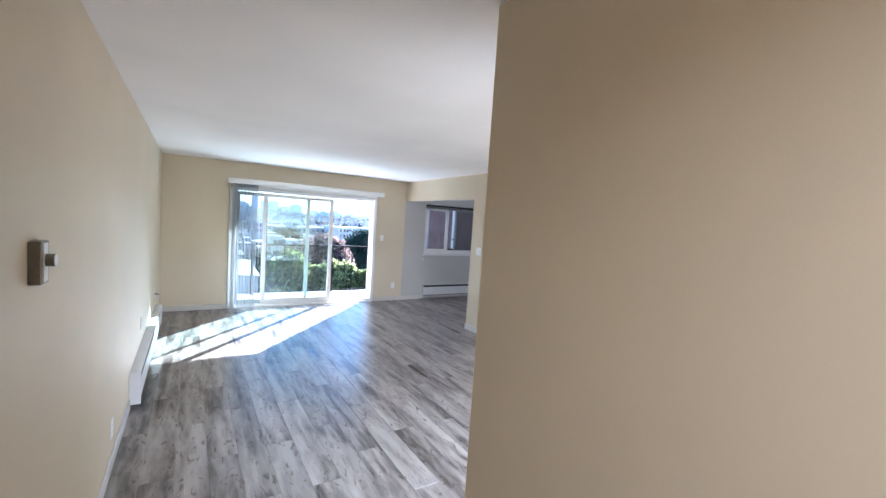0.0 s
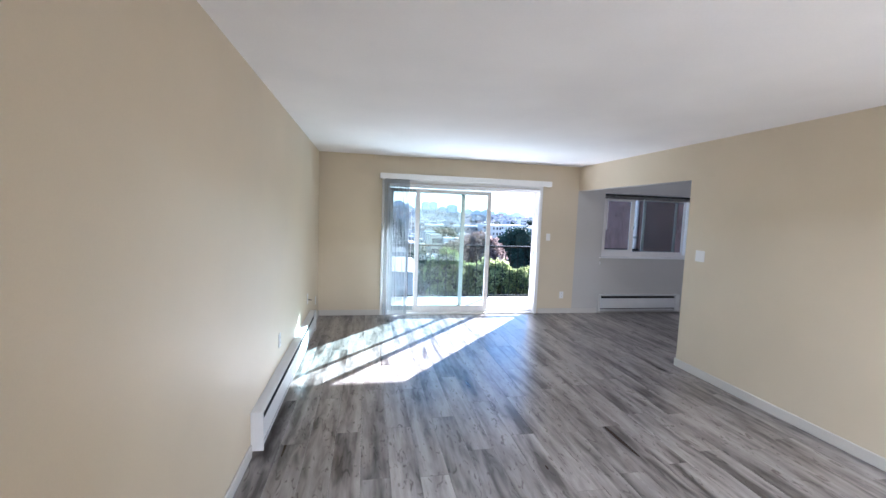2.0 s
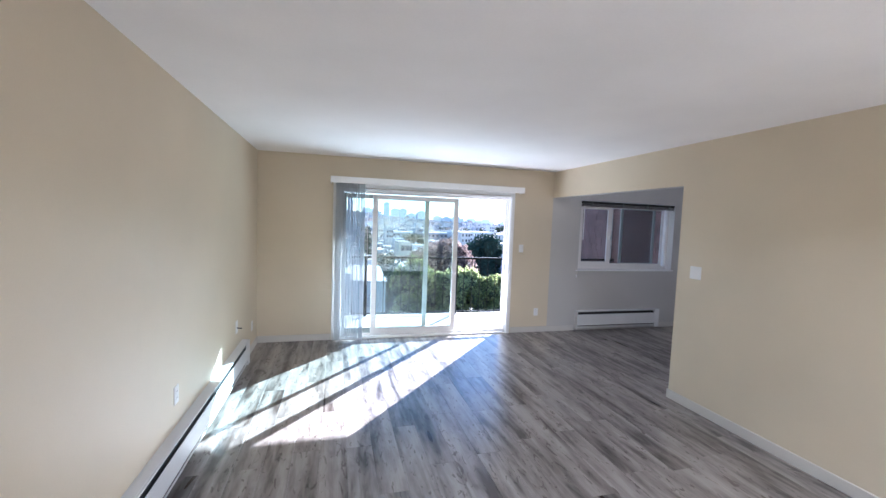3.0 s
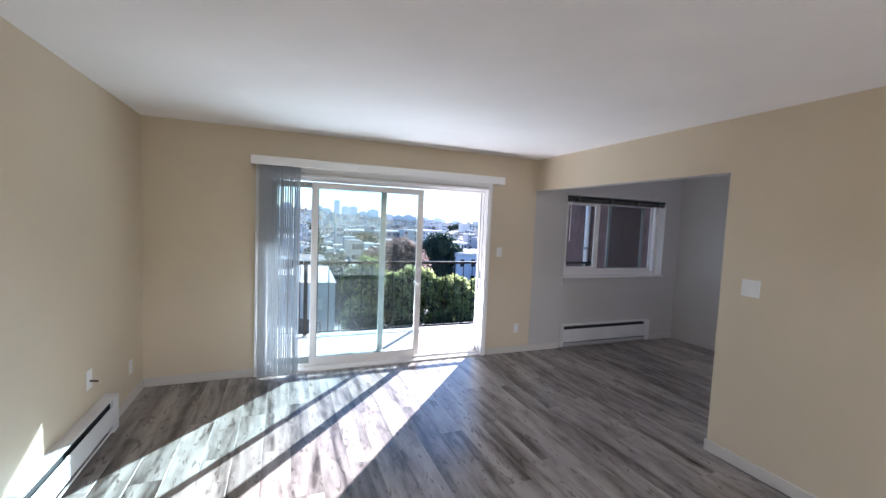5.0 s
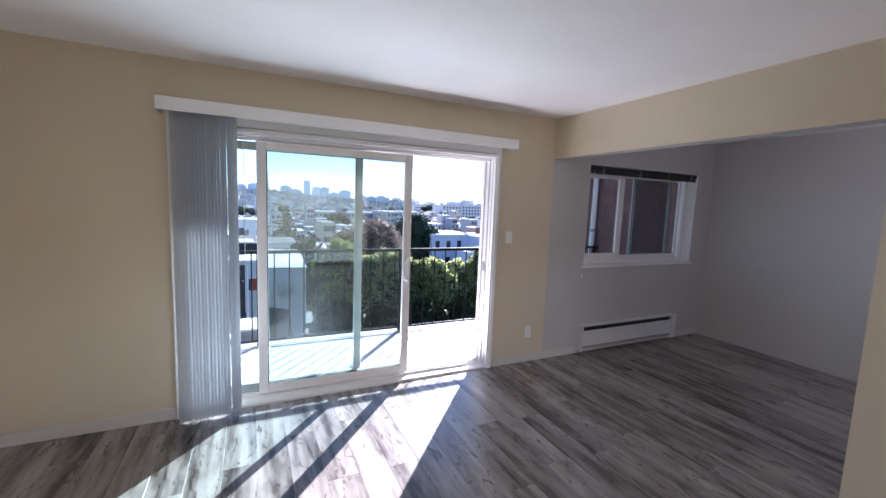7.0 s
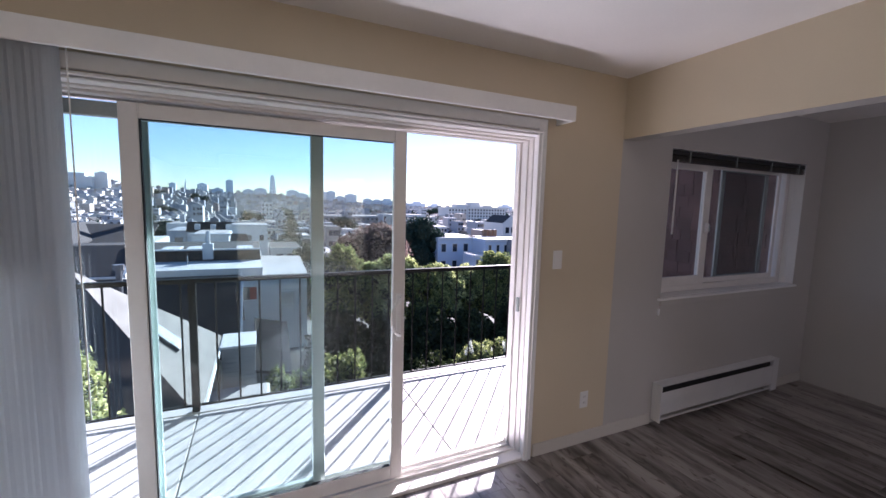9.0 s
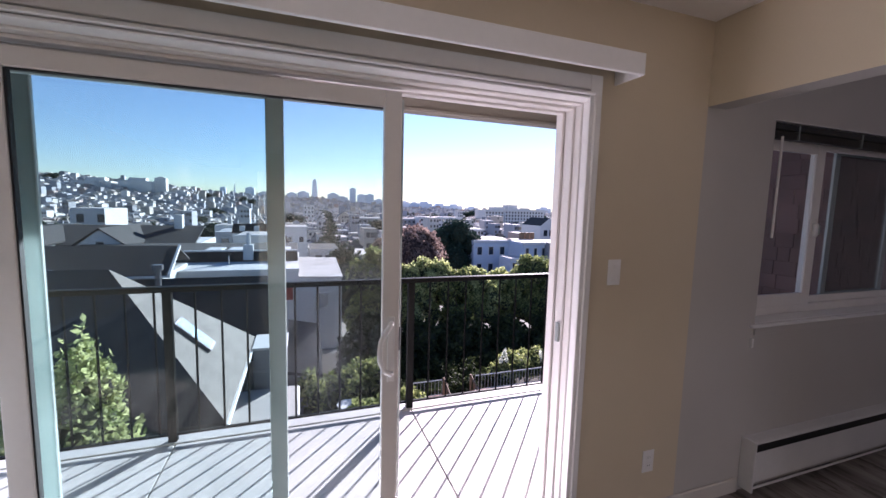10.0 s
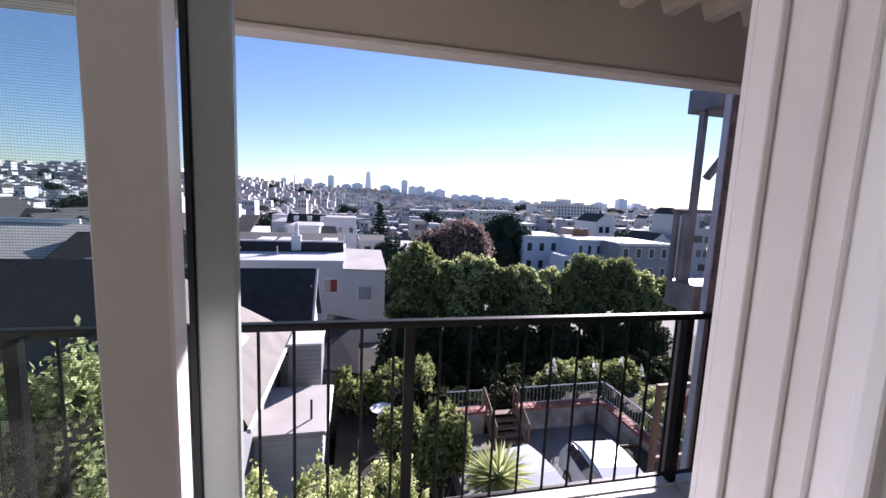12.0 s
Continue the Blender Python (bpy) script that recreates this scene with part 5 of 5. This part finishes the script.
def car(x, y, yaw, label):
    """A small rounded hatchback; its nose towards -y before the turn."""
    t = thing("car", (0, 0, 0), label, "car", "parked cars")
    prof = [(-2.05, 0.28), (-2.12, 0.55), (-2.0, 0.78), (-1.25, 0.95), (-0.75, 1.02), (0.0, 1.06), (1.2, 1.06), (1.9, 1.02), (2.05, 0.75), (2.05, 0.30)]
    bm = bmesh.new()
    sides = []
    for s in (-1, 1):
        for k, inset in ((0, 0.0),):
            sides.append([bm.verts.new((s * (0.84 - (0.06 if z > 0.9 else 0)), yy, z)) for yy, z in prof])
    n = len(prof)
    bm.faces.new(sides[0][::-1])
    bm.faces.new(sides[1])
    for i in range(n):
        j = (i + 1) % n
        bm.faces.new((sides[0][i], sides[0][j], sides[1][j], sides[1][i]))
    bmesh.ops.recalc_face_normals(bm, faces=bm.faces)
    bmesh.ops.bevel(bm, geom=bm.edges, offset=0.07, segments=3, affect="EDGES", profile=0.6)
    part("body", bm, m_car, t)
    cab = [(-0.95, 1.0), (-0.25, 1.42), (0.3, 1.50), (1.1, 1.48), (1.65, 1.36), (1.98, 1.0)]
    bm = bmesh.new()
    sides = [[bm.verts.new((s * (0.76 - (z - 1.0) * 0.28), yy, z)) for yy, z in cab] for s in (-1, 1)]
    bm.faces.new(sides[0][::-1])
    bm.faces.new(sides[1])
    for i in range(len(cab)):
        j = (i + 1) % len(cab)
        bm.faces.new((sides[0][i], sides[0][j], sides[1][j], sides[1][i]))
    bmesh.ops.recalc_face_normals(bm, faces=bm.faces)
    bmesh.ops.bevel(bm, geom=bm.edges, offset=0.05, segments=2, affect="EDGES")
    part("cabin", bm, m_car, t)
    ws = bmesh.new()
    quad_prism(ws, [(-0.66, -0.90, 1.06), (0.66, -0.90, 1.06), (0.56, -0.28, 1.43), (-0.56, -0.28, 1.43)], 0.02)
    part("windshield", ws, m_pane_dark, t)
    ws = bmesh.new()
    quad_prism(ws, [(-0.54, 1.70, 1.37), (0.54, 1.70, 1.37), (0.62, 2.0, 1.04), (-0.62, 2.0, 1.04)], 0.02)
    part("rear_window", ws, m_pane_dark, t)
    for s in (-1, 1):
        bm = bmesh.new()
        pts = [(s * 0.765, -0.72, 1.05), (s * 0.765, 1.65, 1.05), (s * 0.665, 1.45, 1.38), (s * 0.655, -0.18, 1.40)]
        a = [bm.verts.new(p) for p in pts]
        b = [bm.verts.new((p[0] + s * 0.012, p[1], p[2] + 0.002)) for p in pts]
        bm.faces.new(a)
        bm.faces.new(b[::-1])
        for i in range(4):
            j = (i + 1) % 4
            bm.faces.new((a[i], b[i], b[j], a[j]))
        bmesh.ops.recalc_face_normals(bm, faces=bm.faces)
        part("side_window", bm, m_pane_dark, t)
        part("headlight", box(s * 0.70 - 0.12, s * 0.70 + 0.12, -2.12, -1.98, 0.58, 0.74, 0.03), m_plate, t)
        part("wing_mirror", box(s * 0.92 - 0.09, s * 0.92 + 0.09, -0.75, -0.62, 0.98, 1.12, 0.03, seg=2), m_car, t)
        for yy in (-1.3, 1.3):
            wt = part("wheel", tube((s * 0.70, yy, 0.30), (s * 0.86, yy, 0.30), 0.30, 20), m_tyre, t)
            part("rim", tube((s * 0.855, yy, 0.30), (s * 0.865, yy, 0.30), 0.19, 16), m_alu, wt)
    t.matrix_basis = pose(x, y, YARD, 0, 0, yaw) @ Matrix.Scale(0.9, 4)
    return t


car(6.95, 14.95, 8, "small white hatchback parked in the yard")
car(8.98, 14.9, -6, "white hatchback parked beside the retaining wall")
pl = thing("planter_box", (10.8, 15.6, YARD), "brown wooden planter box with pale rim", "planter")
for x in (10.12, 11.14):
    part("side_board", box(x, x + 0.05, 14.4, 17.0, YARD, YARD + 0.55, 0.006), m_wood, pl)
for y in (14.4, 16.95):
    part("end_board", box(10.171, 11.139, y, y + 0.05, YARD, YARD + 0.55, 0.006), m_wood, pl)
part("rim", frame_rect(10.08, 11.22, 14.36, 17.05, 0.09, 0, 0.03), m_trim_out, pl)
pl.children[-1].matrix_basis = Matrix.Translation(Vector((0, 0, YARD + 0.57)) - pl.location) @ Matrix.Rotation(radians(90), 4, "X").inverted() @ Matrix.Diagonal((1, -1, 1, 1))
part("soil", box(10.171, 11.139, 14.451, 16.949, YARD, YARD + 0.5), m_soil, pl)

bath = thing("bird_bath", (3.7, 20.3, -6.7), "round white bird bath on a thin stem", "bird bath")
part("bowl", tube((3.7, 20.3, -5.68), (3.7, 20.3, -5.58), 0.22, 20, 0.38), m_trim_out, bath)
part("stem", tube((3.7, 20.3, -6.75), (3.7, 20.3, -5.68), 0.04, 8), m_trim_out, bath)
chair = thing("garden_chair", (4.2, 18.6, -6.6), "weathered slatted wooden garden chair", "chair")
for i in range(4):
    part("slat", box(4.0, 4.5, 18.85, 18.88, -5.95 + i * 0.1, -5.88 + i * 0.1, 0.004), m_siding, chair)
part("seat", box(4.0, 4.5, 18.4, 18.85, -6.17, -6.13, 0.005), m_siding, chair)
for x in (4.02, 4.44):
    for y in (18.42, 18.82):
        part("leg", box(x, x + 0.05, y, y + 0.05, -6.62, -6.17), m_siding, chair)
fence = thing("garden_fence", (2.9, 17, -6.6), "weathered wooden garden fence", "fence")
me = mesh_of("board", box(-0.06, 0.06, -0.012, 0.012, 0, 1.2, 0.004), m_wood)
for i in range(16):
    o = new("board", me)
    o.parent, o.location = fence, (0.01, i * 0.15 - 1.0, 0)
    o.rotation_euler = (0, 0, radians(90))


def bush(x, y, base, top, r, mat, label, seed, leaves=5000, size=0.07, name="bush", lumps=9):
    rng = np.random.default_rng(seed)
    t = thing(name, (x, y, base), label, "bush")
    h = top - base
    bl = []
    for i in range(lumps):
        a, k = i * 2.4, math.sqrt((i + 0.4) / lumps)
        bl.append(((x + math.cos(a) * k * r * 0.7, y + math.sin(a) * k * r * 0.7, base + h * (0.35 + 0.42 * float(rng.random()))), (r * 0.36, r * 0.36, h * 0.26)))
    hi = max(b[0][2] + b[1][2] for b in bl)
    bl = [((c[0], c[1], c[2] + top - hi), q) for c, q in bl]
    v, f = leaf_cloud(rng, bl, leaves, size)
    o = new("leaves", mesh_arrays("leaves", v, f, mat))
    o.parent = t
    o.location = -t.location
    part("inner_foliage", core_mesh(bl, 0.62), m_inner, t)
    stems = bmesh.new()
    for b in bl[:6]:
        tube((x, y, base), b[0], 0.03, 6, 0.012, stems)
    part("stem", stems, m_bark, t)
    return t


bush(-1.05, 13.2, -6.5, -0.45, 1.0, m_leaf_light, "tall sunlit yellow-green shrub below the balcony", 41, 9000, 0.055)
bush(2.3, 12.7, -6.5, -2.15, 1.0, m_leaf_light, "sunlit yellow-green shrub below the balcony", 42, 7000, 0.05)
bush(3.3, 12.9, -6.5, -2.5, 0.8, m_leaf_light, "sunlit yellow-green shrub below the balcony", 43, 5000, 0.05)
bush(1.2, 12.6, -6.5, -2.3, 0.8, m_leaf_light, "sunlit yellow-green shrub below the balcony", 44, 5000, 0.05)
bush(4.9, 16.2, -6.8, -3.5, 0.8, m_leaf, "tangled olive shrub beside the parked car", 45, 6000, 0.06)
bush(4.2, 17.8, -7.0, -4.2, 1.0, m_leaf, "green garden shrub in dappled sun", 46, 4000, 0.07)
bush(3.0, 22.5, -8.0, -5.0, 1.3, m_leaf, "green garden shrub in shade", 47, 4000, 0.08)
bush(4.6, 22.2, -8.0, -4.6, 1.4, m_leaf, "green garden shrub in shade", 48, 4000, 0.08)
bush(2.6, 16.0, -7.0, -4.9, 0.9, m_leaf, "green garden shrub in shade", 49, 4000, 0.06)
frng = np.random.default_rng(77)
for i, (x, top) in enumerate(((10.3, -4.35), (11.3, -4.5), (12.3, -4.3), (13.2, -4.6))):
    bush(x, 20.5 + 0.2 * (i % 2), -6.0, top, 0.9, m_leaf, "tangled green shrub with pale flower spikes behind the wall", 50 + i, 2600, 0.06, lumps=12)
    b = thing("flower_spikes", (x, 20.2, -5.6), "pale upright flower spikes among the shrubs", "flowers")
    for j in range(4):
        sx, sy = x + float(frng.uniform(-0.7, 0.7)), 20.2 + float(frng.uniform(-0.3, 0.5))
        zt, lean = top + float(frng.uniform(-0.25, 0.15)), float(frng.uniform(-0.12, 0.12))
        bl = [((sx + lean * q, sy, zt - 0.35 + q * 0.35), (0.05 * (1.3 - q), 0.05, 0.14)) for q in (0.0, 0.35, 0.7, 1.0)]
        v, f = leaf_cloud(np.random.default_rng(100 + i * 10 + j), bl, 80, 0.045)
        o = new("flower_spike", mesh_arrays("flower_spike", v, f, m_flower))
        o.parent = b
        o.location = -b.location
        part("stalk", tube((sx, sy, -6.0), (sx + lean * 0.4, sy, zt - 0.1), 0.01, 5), m_bark, b)
# Undergrowth added over the shaded ground; its leaf colour carries the shade.
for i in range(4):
    bush(5.9 + i * 1.15, 20.2, -6.2, -5.1 - 0.15 * (i % 2), 0.9, m_leaf_shade, "added green undergrowth behind the retaining wall, leaves darkened for shade", 120 + i, 2500, 0.07)
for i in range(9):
    bush(4.8 + i * 1.6, 21.9, -7.9, -5.6 - 0.2 * (i % 3), 1.2, m_leaf_shade, "added green undergrowth behind the retaining wall, leaves darkened for shade", 90 + i, 2500, 0.09)
    bush(4.8 + i * 1.6, 23.2 + 0.5 * (i % 2), -8.2, -5.3 - 0.2 * (i % 3), 1.3, m_leaf_shade, "added green undergrowth below the trees, leaves darkened for shade", 80 + i, 3500, 0.09)
for i, (x, y) in enumerate(((12.5, 17.5), (12.6, 15.5), (13.2, 13.5))):
    bush(x, y, -6.0, -4.3, 1.0, m_leaf_light, "yellow-green shrub behind the side wall", 60 + i, 3500, 0.06)

yuc = thing("yucca", (5.75, 14.6, -6.4), "spiky yellow-green yucca with sword leaves", "yucca")
rng = np.random.default_rng(9)
part("trunk", tube((5.75, 14.6, -6.5), (5.75, 14.6, -4.3), 0.10, 8), m_bark, yuc)
bm = bmesh.new()
for i in range(150):
    a, e = i * 2.39996, math.asin(-0.35 + 1.3 * (i / 150))
    ln = 0.85
    d = Vector((math.cos(a) * math.cos(e), math.sin(a) * math.cos(e), math.sin(e)))
    side = d.cross(Vector((0, 0, 1))).normalized() * 0.028
    o = Vector((5.75, 14.6, -4.2))
    droop = Vector((0, 0, -0.10))
    vs = [bm.verts.new(p) for p in (o + side, o - side, o + d * ln * 0.6 - side + droop * 0.3, o + d * ln + droop, o + d * ln * 0.6 + side + droop * 0.3)]
    bm.faces.new(vs)
part("sword_leaf_head", bm, m_leaf_light, yuc)

# ---- neighbour's metal stair tower beyond the wing ----
es = thing("metal_stair_tower", (6.3, 11.3, -6), "weathered grey metal exterior stair landings with glass guard", "stair tower")
for x, y in ((6.60, 11.30), (7.25, 11.30)):
    part("post", box(x - 0.035, x + 0.035, y - 0.035, y + 0.035, -6.0, 2.72, 0.006), m_galv, es)
part("upper_landing", box(6.55, 7.9, 11.02, 11.5, 2.70, 2.97, 0.01), m_galv, es)
for i in range(6):
    part("landing_bolt", tube((6.65 + i * 0.11, 11.012, 2.76), (6.65 + i * 0.11, 11.02, 2.76), 0.015, 6), m_dark, es)
part("lower_landing", box(6.47, 7.9, 11.02, 11.45, 0.40, 0.72, 0.01), m_galv, es)
part("brace", tube((6.68, 11.24, 1.95), (7.2, 11.24, 2.62), 0.05, 6), m_galv, es)
part("guard_rail", tube((6.42, 11.40, 1.56), (7.8, 11.40, 1.56), 0.025, 8), m_galv, es)
for x in (6.46, 6.58):
    part("guard_post", box(x, x + 0.04, 11.37, 11.43, 0.72, 1.54), m_galv, es)
gg = part("guard_glass", box(6.63, 7.8, 11.395, 11.405, 0.80, 1.50), m_glass_dark, es)
gg.visible_shadow = False
part("lower_post", box(6.62, 6.74, 11.25, 11.37, -6.0, 0.40), m_wood, es)
part("wood_brace", tube((6.68, 11.2, -0.9), (7.3, 11.2, -0.05), 0.07, 6), m_wood, es)

ws = thing("glass_windscreen", (8.35, 13.0, YARD), "timber-framed glass windscreen beside the yard", "windscreen")
fr = part("timber_frame", frame_rect(7.95, 8.85, YARD, -1.5, 0.09, 12.96, 13.04), m_wood, ws)
gg = part("pane", box(8.03, 8.77, 12.995, 13.005, YARD + 0.08, -1.58), m_glass_dark, fr)
gg.visible_shadow = False
part("mid_rail", box(8.04, 8.76, 12.965, 13.035, -2.95, -2.87, 0.004), m_wood, ws)

# ---- floor planks, last ----
PW, PL = 0.178, 1.22
plank_meshes = {}


def plank_mesh(w, length):
    key = (round(w, 3), round(length, 3))
    if key not in plank_meshes:
        bm = bmesh.new()
        e = 0.0012
        lo = [(-w / 2, 0), (w / 2, 0), (w / 2, length), (-w / 2, length)]
        up = [(-w / 2 + e, e), (w / 2 - e, e), (w / 2 - e, length - e), (-w / 2 + e, length - e)]
        a = [bm.verts.new((x, y, -0.012)) for x, y in lo]
        b = [bm.verts.new((x, y, -0.0012)) for x, y in lo]
        c = [bm.verts.new((x, y, 0)) for x, y in up]
        bm.faces.new(c)
        for p, q in ((a, b), (b, c)):
            for i in range(4):
                j = (i + 1) % 4
                bm.faces.new((p[i], p[j], q[j], q[i]))
        plank_meshes[key] = mesh_of("plank", bm, m_plank)
    return plank_meshes[key]


random.seed(21)
gap = 0.0006
col = 0
x = XW - 0.02
while x < XA + 0.02:
    if x < XC + 0.05:
        ya = -2.45
    elif x < XE - 0.05:
        ya = YC - 0.05
    else:
        ya = 2.58
    yb = 7.655
    y = ya - (col * 0.47 % 1.0) * PL - random.uniform(0, 0.15)
    while y < yb:
        y0, y1 = max(y, ya), min(y + PL, yb)
        if y1 - y0 > 0.03:
            ob = new("plank", plank_mesh(PW - gap, round(y1 - y0 - gap, 2)))
            ob.parent = floor
            ob.location = (x + PW / 2, y0, 0)
        y += PL
    x += PW
    col += 1
